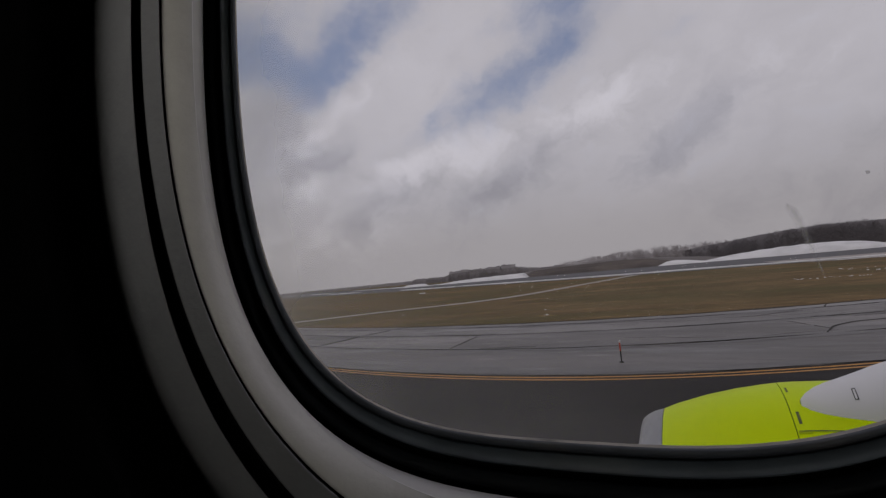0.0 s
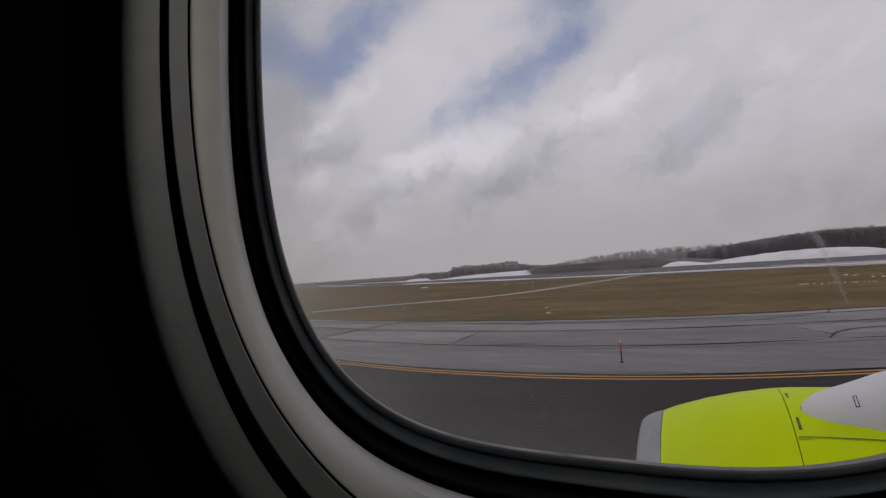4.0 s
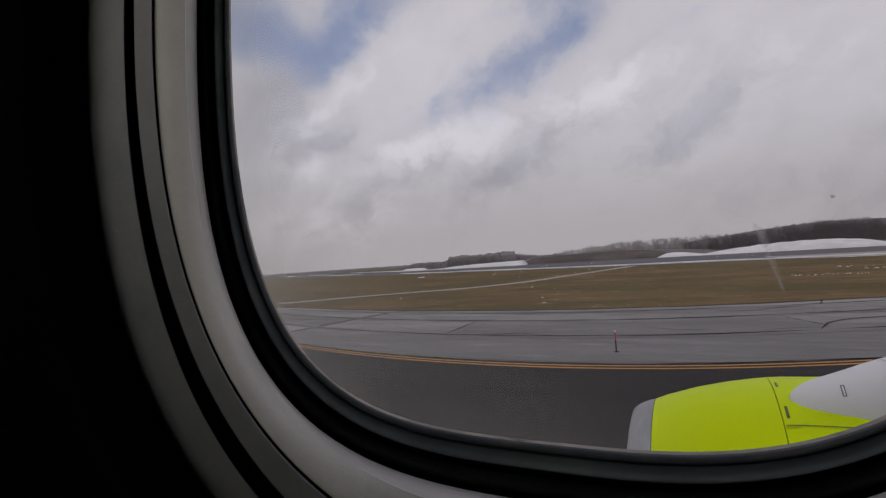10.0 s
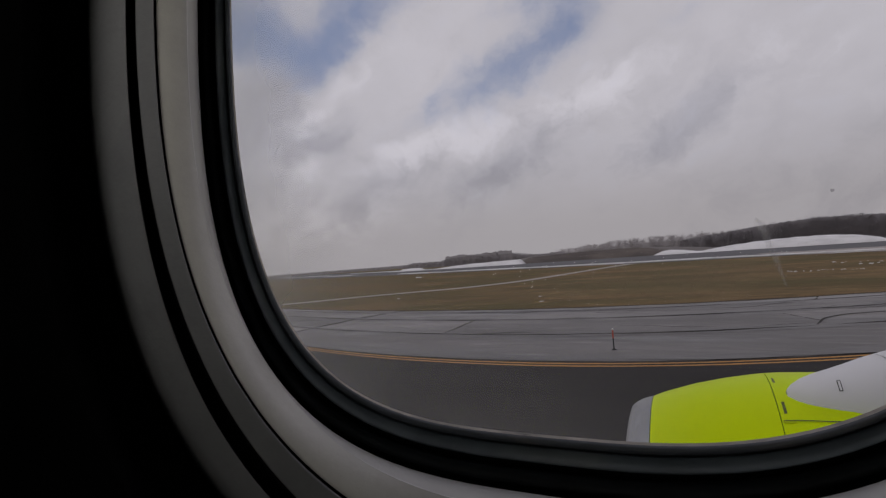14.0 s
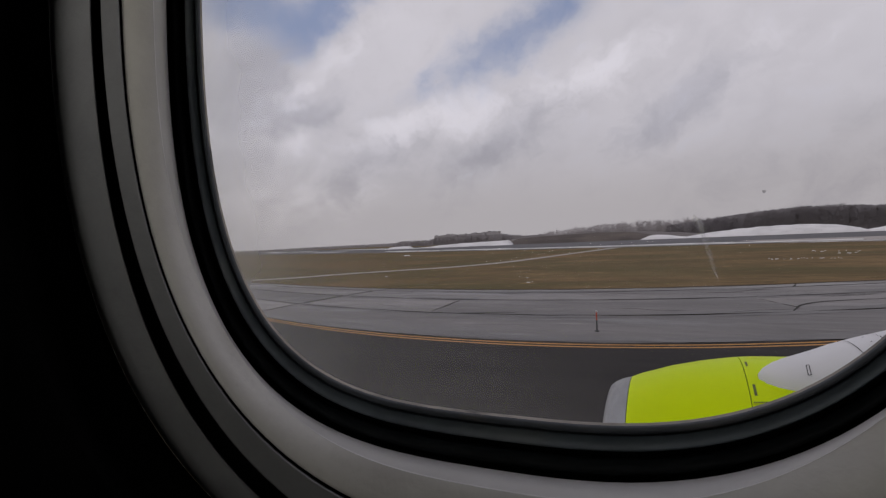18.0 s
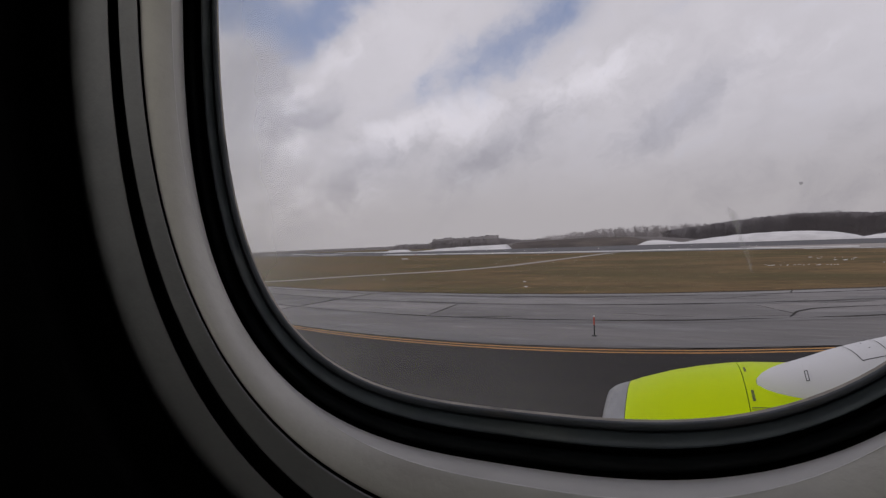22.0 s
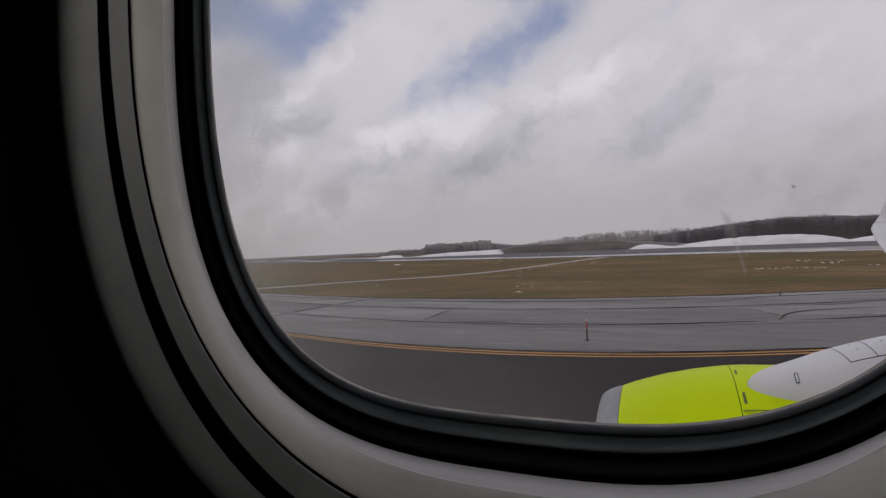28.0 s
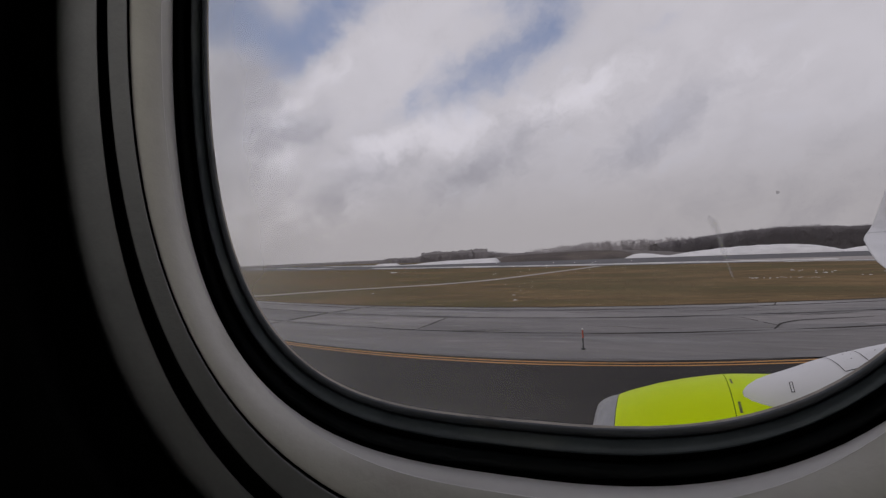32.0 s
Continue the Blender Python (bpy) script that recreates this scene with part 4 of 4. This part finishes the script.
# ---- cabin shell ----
# added black sheet round the window, falling past the eye, to shade the trim
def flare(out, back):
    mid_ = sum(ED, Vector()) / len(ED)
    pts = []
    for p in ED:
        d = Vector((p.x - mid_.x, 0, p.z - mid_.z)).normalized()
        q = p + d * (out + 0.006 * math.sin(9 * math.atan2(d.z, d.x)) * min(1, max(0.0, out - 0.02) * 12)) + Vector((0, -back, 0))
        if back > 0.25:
            # the sheet closes in below, on the side of the nose, shading the trim
            over = -0.4 * q.x - 0.917 * (q.z - EYE) - SHADE_LOW
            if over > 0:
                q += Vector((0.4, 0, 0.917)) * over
            # and closes in on the side of the tail, shading the lower right
            over = 0.80 * q.x - 0.60 * (q.z - EYE) - SHADE_AFT
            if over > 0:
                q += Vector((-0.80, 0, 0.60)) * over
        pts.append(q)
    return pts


SHADE_LOW, SHADE_AFT = 0.0450, 0.082
# its black stands in for the unlit cabin beside the window
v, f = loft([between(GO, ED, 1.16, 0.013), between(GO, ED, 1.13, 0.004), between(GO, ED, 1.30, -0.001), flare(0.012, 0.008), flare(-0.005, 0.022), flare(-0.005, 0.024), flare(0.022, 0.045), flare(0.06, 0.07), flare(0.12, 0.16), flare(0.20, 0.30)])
tagged(part("black_blocker", v, f, M_blocker, smooth=True), "black sheet added round the cabin window to block light", "cloth")
FC_Y, FC_Z, FR = -1.735, 3.50, 1.88     # the fuselage's axis and radius
HOLE = (-0.33, 0.27, 3.28, 4.12)        # the opening round our window: x from, to, z from, to
v, f = loft([between(GO, ED, 1.17, 0.022), outline(0.128, 0.31, 0.43, 14, -0.03, 0.10)])
tagged(part("wall_window", v, f, M_cabin), "plain cabin side lining round the window", "wall", kind="structure")
v, f = loft([between(G, K, 0.02, 0.008), outline(0.1475, 0.31, 0.43, 14, -0.03, 0.10)])
tagged(part("wall_skin", v, f, M_white), "white outer aircraft skin round the window", "wall", kind="structure")
far_windows = [(-1.30 + 0.5 * k, -1.04 + 0.5 * k) for k in range(6)]


def shell(radius, xs_, shrink=None):
    """The fuselage tube as a grid of faces, open at the windows."""
    angs = set(range(-180, 180, 6))
    for z in (HOLE[2], HOLE[3]):
        angs.add(math.degrees(math.asin((z - FC_Z) / FR)))
    for z in (3.55, 3.93):
        angs.add(180 - math.degrees(math.asin((z - FC_Z) / FR)))
    angs = sorted((a + 360) % 360 for a in angs)
    size = shrink or (lambda x: (1.0, 0.0))
    verts_ = [(x, FC_Y + radius * size(x)[0] * math.cos(radians(a)), FC_Z + size(x)[1] + radius * size(x)[0] * math.sin(radians(a))) for x in xs_ for a in angs]
    n = len(angs)
    faces_ = []
    for i in range(len(xs_) - 1):
        xm = (xs_[i] + xs_[i + 1]) / 2
        for j in range(n):
            a0, a1 = angs[j], angs[(j + 1) % n] + (360 if j == n - 1 else 0)
            am = radians((a0 + a1) / 2)
            z, side = FC_Z + FR * math.sin(am), math.cos(am)
            if side > 0 and HOLE[0] < xm < HOLE[1] and HOLE[2] < z < HOLE[3]:
                continue
            if side < 0 and 3.55 < z < 3.93 and any(p < xm < q for p, q in far_windows):
                continue
            faces_.append((i * n + j, i * n + (j + 1) % n, (i + 1) * n + (j + 1) % n, (i + 1) * n + j))
    return verts_, faces_


cuts = sorted({-1.7, 1.7, HOLE[0], HOLE[1]} | {x for w in far_windows for x in w})
v, f = shell(FR - 0.06, cuts)
tagged(part("wall_lining", v, f, M_cabin, smooth=True), "pale curved cabin lining with a row of windows opposite", "wall", kind="structure")
v, f = block(-1.7, 1.7, FC_Y - 1.5, FC_Y + 1.5, 2.50, 2.56)
tagged(part("floor", v, f, M_cabin), "plain cabin floor", "floor", kind="structure")
for nm, x in (("wall_front", -1.7), ("wall_back", 1.7)):
    disc = [[(x + dx, FC_Y + 1.83 * math.cos(a), FC_Z + 1.83 * math.sin(a)) for a in steps(0, 6.15, 47)] for dx in (-0.02, 0.02)]
    v, f = loft(disc, caps=True)
    tagged(part(nm, v, f, M_cabin), "plain cabin partition", "wall", kind="structure")

# ---- engine, pylon and wing ----
plane = empty("airliner", "lime and white airliner engine, pylon and wing", "aircraft", (-0.025, 3.1, 1.725))


def canted(x, y):
    """The cowl's joints sheared oblique to its axis to fit the camera's view."""
    return x + (0.09 + 0.05 * max(0.0, min(x, 0.8))) * y


def turned(profile, n=96):
    """Body of revolution round the engine's axis, from (x, radius) pairs."""
    return loft([[(canted(x, r * math.sin(a)), r * math.sin(a), r * math.cos(a)) for a in steps(0, 2 * math.pi * (n - 1) / n, n - 1)] for x, r in profile])


def taper(x):
    """Radius and rise of the fuselage along its length."""
    if x < -6:
        u = min(1, (-6 - x) / 6.5)
        return math.sqrt(max(0.0, 1 - u ** 2.2)) + 0.004, -0.35 * u
    if x > 12:
        u = min(1, (x - 12) / 13)
        return 1 - 0.9 * u ** 1.4, 0.95 * u
    return 1.0, 0.0


def moved(vf):
    return [(x + 0.025, y - 3.1, z - 1.725) for x, y, z in vf[0]], vf[1]


hull = sorted(set(cuts) | set(steps(-12.5, -6, 13)) | set(steps(-6, 12, 12)) | set(steps(12, 25, 10)))
v, f = moved(shell(FR, hull, taper))
part("fuselage", v, f, M_white, plane, "white painted fuselage", smooth=True)


def gear(x, y, top, r):
    loops_ = [[(x + 0.09 * math.cos(a), y + 0.09 * math.sin(a), z) for a in steps(0, 5.5, 9)] for z in (r, top)]
    v_, f_ = moved(loft(loops_, caps=True))
    leg = part("gear_leg", v_, f_, M_lip, plane, "grey landing gear leg")
    for side in (-0.32, 0.32):
        loops_ = [[(x + q * math.cos(a), y + side + d, r + q * math.sin(a)) for a in steps(0, 6.0, 21)] for d, q in ((-0.15, r * 0.5), (-0.15, r * 0.9), (-0.08, r), (0.08, r), (0.15, r * 0.9), (0.15, r * 0.5))]
        v_, f_ = moved(loft(loops_, caps=True))
        part("tyre", v_, f_, M_dark, leg, "black rubber tyre", smooth=True)


gear(6.6, 1.1, 2.4, 0.56)
gear(6.6, -4.6, 2.4, 0.56)
gear(-9.0, FC_Y, 1.9, 0.36)

PROFILE = [(0.075, 0.905), (0.15, 0.938), (0.33, 0.998), (0.50, 1.040), (0.64, 1.066), (0.78, 1.083), (1.0, 1.092), (1.4, 1.075), (1.9, 1.0), (2.5, 0.86), (3.1, 0.70)]


def radius_at(x):
    for (x0, r0), (x1, r1) in zip(PROFILE, PROFILE[1:]):
        if x <= x1:
            return r0 + (r1 - r0) * (x - x0) / (x1 - x0)
    return PROFILE[-1][1]


v, f = turned([(0.30, 0.74), (0.10, 0.745), (0.0, 0.76), (-0.045, 0.79), (-0.062, 0.815), (-0.055, 0.84), (-0.03, 0.862), (0.01, 0.884), (0.05, 0.898), (0.066, 0.9022), (0.071, 0.9036), (0.073, 0.9041), (0.0740, 0.901), (0.0745, 0.897)])
part("inlet_lip", v, f, M_lip, plane, "dull grey metal inlet lip", smooth=True)
v, f = turned([(0.0760, 0.897), (0.0764, 0.902), (0.0770, 0.906), (0.080, 0.9073), (0.086, 0.910)] + [p for p in PROFILE if 0.1 < p[0] < 0.7] + [(0.688, 1.0732), (0.695, 1.0744), (0.6975, 1.0747), (0.6985, 1.071), (0.6988, 1.066)])
cowl = part("fan_cowl", v, f, M_lime, plane, "lime green painted fan cowl", smooth=True)
v, f = turned([(0.7018, 1.066), (0.702, 1.072), (0.703, 1.0753), (0.7065, 1.0757), (0.712, 1.0763)] + [p for p in PROFILE if p[0] > 0.75])
rear = part("rear_cowl", v, f, M_lime, plane, "lime green painted rear cowl", smooth=True)
v, f = turned([(0.070, 0.896), (0.080, 0.896)])
part("lip_seam", v, f, M_dark, plane)
v, f = turned([(0.692, 1.064), (0.708, 1.064)])
part("cowl_seam", v, f, M_dark, plane)
v, f = turned([(0.28, 0.742), (0.9, 0.76), (0.9, 0.02)])
part("inlet_barrel", v, f, M_dark, plane, smooth=True)


def plate(x0, x1, ang0, ang1, lift, mat, name, parent, label=""):
    """A small curved plate on the cowl between two angles from the top, towards the cabin negative."""
    rows = []
    for x in steps(x0, x1, 3 if x1 - x0 < 0.2 else 24):
        r = radius_at(x) + lift
        rows.append([(canted(x, r * math.sin(radians(a))), r * math.sin(radians(a)), r * math.cos(radians(a))) for a in steps(ang0, ang1, 5)])
    vv, ff = loft(rows, closed=False)
    return part(name, vv, ff, mat, parent, label)


plate(0.720, 0.733, -21.4, -16.2, 0.003, M_vent, "vent", rear, "small dark slotted vent")
plate(0.716, 0.727, -4.4, 0.2, 0.003, M_vent, "vent", rear, "small dark slotted vent")
plate(0.708, 1.9, -24.25, -23.95, 0.005, M_dark, "latch_seam", rear, "dark seam between cowl doors")
plate(0.706, 0.76, -24.95, -24.3, 0.004, M_oil, "oil_streak", rear, "brown oil streak below the seam")

# pylon fairing: a white blister that swells from the cowl and rises aft
loops = []
for i in range(25):
    u = i / 24
    x = 0.725 + 2.275 * u ** 1.4
    s = min(1.0, (x - 0.725) / 0.55)
    wide = 0.012 + 0.158 * math.sqrt(max(0.0, 1 - (1 - s) ** 2))
    off = -0.24 + 0.02 * u
    surf = math.sqrt(max(0.05, radius_at(x) ** 2 - off ** 2))
    rise = 0.20 * math.sqrt(max(0.0, 1 - (1 - min(1, (x - 0.715) / 0.8)) ** 2)) + 0.27 * max(0, x - 0.95)
    row = []
    for k in range(17):
        a = math.pi * (k / 16) * 1.12 - math.pi * 0.06
        row.append((x, off - wide * math.cos(a), surf - 0.06 + (rise + 0.06) * math.sin(a)))
    loops.append(row)
v, f = loft(loops, closed=False)
pylon = part("pylon_fairing", v, f, M_white, plane, "white painted pylon fairing", smooth=True)


def on_pylon(i0, k0, di, dk, name, mat, label):
    pts = []
    for (a, b) in ((i0, k0), (i0 + di, k0), (i0 + di, k0 + dk), (i0, k0 + dk)):
        i, k = int(a), int(b)
        u, w = a - i, b - k
        p = (Vector(loops[i][k]) * (1 - u) + Vector(loops[i + 1][k]) * u) * (1 - w) + (Vector(loops[i][k + 1]) * (1 - u) + Vector(loops[i + 1][k + 1]) * u) * w
        pts.append(p + Vector((0, -0.004, 0.004)))
    return part(name, pts, [(0, 1, 2, 3)], mat, pylon, label)


on_pylon(4.05, 3.6, 0.22, 1.5, "marking", M_dark, "thin dark outlined marking")
on_pylon(4.10, 3.7, 0.12, 1.3, "marking", M_white, "")


def pylon_line(i0, k0, i1, k1, wide):
    """A thin dark joint over the fairing between two places on its net."""
    a_, b_ = [], []
    for s in steps(0, 1, 12):
        i, k = i0 + (i1 - i0) * s ** 1.5, k0 + (k1 - k0) * s
        m, q = int(i), int(k)
        u, w = i - m, k - q
        p = (Vector(loops[m][q]) * (1 - u) + Vector(loops[m + 1][q]) * u) * (1 - w) + (Vector(loops[m][q + 1]) * (1 - u) + Vector(loops[m + 1][q + 1]) * u) * w
        p += Vector((0, -0.003, 0.004))
        off = Vector((wide, 0, 0)) if abs(k1 - k0) > 1.5 else Vector((0, 0, wide))
        a_.append(p - off)
        b_.append(p + off)
    vv, ff = loft([a_, b_], closed=False)
    return part("panel_seam", vv, ff, M_dark, pylon, "thin dark panel seam")


pylon_line(6.55, 9.5, 7.2, 5.0, 0.0020)
pylon_line(7.2, 5.0, 8.9, 5.2, 0.0020)
pylon_line(8.0, 9.5, 8.5, 5.15, 0.0020)
for i_, k_ in ((7.5, 7.6), (7.7, 6.4), (8.9, 6.9)):
    on_pylon(i_, k_, 0.07, 0.12, "fastener", M_dark, "small dark fastener")

# wing out to the blended winglet
def aero(chord, thick, n=12):
    up = [(c, thick * chord * 1.6 * (math.sqrt(c) * 0.6 - 0.6 * c ** 1.3)) for c in [(i / n) ** 1.6 for i in range(n + 1)]]
    dn = [(c, -h * 0.6) for c, h in up[::-1]][1:-1]
    return [(c * chord, h) for c, h in up + dn]


wl = []
for s in steps(0, 1, 8):
    y, x, z = -4.2 + s * 14.3, 1.25 + s * 5.08, 0.70 + s * 0.52
    wl.append([(x + cx, y, z + h) for cx, h in aero(6.2 - 4.3 * s, 0.12)])
v, f = loft(wl, caps=True)
wing = part("wing", v, f, M_white, plane, "white swept wing", smooth=True)
tip = []
SPINE = [(6.33, 10.1, 1.22), (6.41, 10.7, 1.42), (6.53, 11.3, 1.70), (6.66, 11.8, 1.99), (6.78, 12.0, 2.10), (6.98, 12.25, 2.24), (7.19, 12.5, 2.42), (7.39, 12.65, 2.8), (7.68, 12.8, 3.44), (8.22, 13.0, 4.4)]
for k, (x, y, z) in enumerate(SPINE):
    tilt = radians(6 + 70 * min(1.0, k / 7))
    tip.append([(x + cx, y - h * math.sin(tilt), z + h * math.cos(tilt)) for cx, h in aero(1.9 - 0.12 * k, 0.10 if k < 5 else 0.075)])
v, f = loft(tip, caps=True)
part("winglet", v, f, M_white, wing, "white blended winglet", smooth=True)


def tip_ring(k, u, grow):
    """A section of the winglet between two of its ribs, a little proud."""
    pts = [Vector(a).lerp(Vector(b), u) for a, b in zip(tip[k], tip[k + 1])]
    mid_ = sum(pts, Vector()) / len(pts)
    return [tuple(mid_ + (p - mid_) * grow + Vector((0, 0, 0.004))) for p in pts]


v, f = loft([tip_ring(4, 0.35, 1.0), tip_ring(4, 0.36, 1.012), tip_ring(4, 0.46, 1.012), tip_ring(4, 0.47, 1.0)])
part("winglet_joint", v, f, M_trim, wing, "grey joint where the winglet meets the wing")

# ---- farther along the taxiway, towards the tail ----
# painted holding position: two unbroken and two broken bars
for x in (81.0, 81.8):
    v, f = block(x, x + 0.35, -9, 21.5, 0.026, 0.029)
    part("hold_line", v, f, M_yellow, taxiway, "worn yellow holding line")
for x in (82.8, 83.6):
    for j in range(16):
        v, f = block(x, x + 0.35, -9 + j * 1.9, -8.05 + j * 1.9, 0.026, 0.029)
        part("hold_dash", v, f, M_yellow, taxiway)
v, f = block(73.5, 80.0, 9.4, 13.8, 0.026, 0.029)
part("painted_panel", v, f, M_red_paint, taxiway, "worn red painted panel on asphalt")
v, f = block(74.4, 79.4, 11.2, 12.0, 0.030, 0.032)
part("painted_bar", v, f, M_white_paint, taxiway, "white painted bar")

# wide cracked pavement with old snow between the taxiway, the grass and the runway
WEST = [(59, 47), (68, 52), (74, 62), (73, 80), (62, 105), (46, 124)]
EAST = [(146, 26), (149, 31), (140, 38), (125, 52), (95, 78), (60, 121)]
v, f = ribbon(WEST, EAST, 0.018)
cracked = tagged(part("pavement", v, f, M_slab), "wide cracked grey pavement with streaks of old snow", "pavement", kind="structure")
for k in range(len(WEST) - 1):
    for u in (0.0, 0.33, 0.67):
        (ax_, ay_), (bx_, by_) = [tuple(p[k][j] + (p[k + 1][j] - p[k][j]) * u for j in (0, 1)) for p in (WEST, EAST)]
        pts_ = [(ax_ + (bx_ - ax_) * t, ay_ + (by_ - ay_) * t + 0.6 * noise.noise((t * 9, k + u, 2.0))) for t in steps(0.02, 0.98, 14)]
        v, f = ribbon(pts_, [(x, y + 0.22) for x, y in pts_], 0.0215, 2)
        part("joint", v, f, M_joint, cracked)
# double yellow line round its point
for o in (0.0, 0.5):
    rim = [(90, 20.5 - o), (120, 20 - o), (140, 21.5 - o), (149 + o, 25), (151 + o, 30 + o), (142 + o, 38.5 + o), (126, 53.5 + o), (96, 79.5 + o)]
    v, f = ribbon(rim, [(x + 0.1, y + 0.16) for x, y in rim], 0.027)
    part("edge_line", v, f, M_yellow, cracked, "worn orange-yellow edge line")
random.seed(31)
for i in range(34):
    u = random.random() ** 1.3
    scrap(143 - 80 * u, 34 + 74 * u + random.uniform(-3, 3), random.uniform(1.0, 3.6), 0.0225, "patch of old snow on the cracked pavement")
# broken yellow lines on the wide asphalt
for k, x in enumerate((130, 170, 210, 250, 290)):
    v, f = ribbon([(x, 70 - k * 9.0), (x + 25, 64 - k * 9.0)], [(x, 70.5 - k * 9.0), (x + 25, 64.5 - k * 9.0)], 0.0275)
    part("broken_line", v, f, M_yellow, taxiway, "worn yellow broken line")
for x in (95.2, 143.2):
    copy_thing(post, pose(x, bow(16.7, x), 0.021))
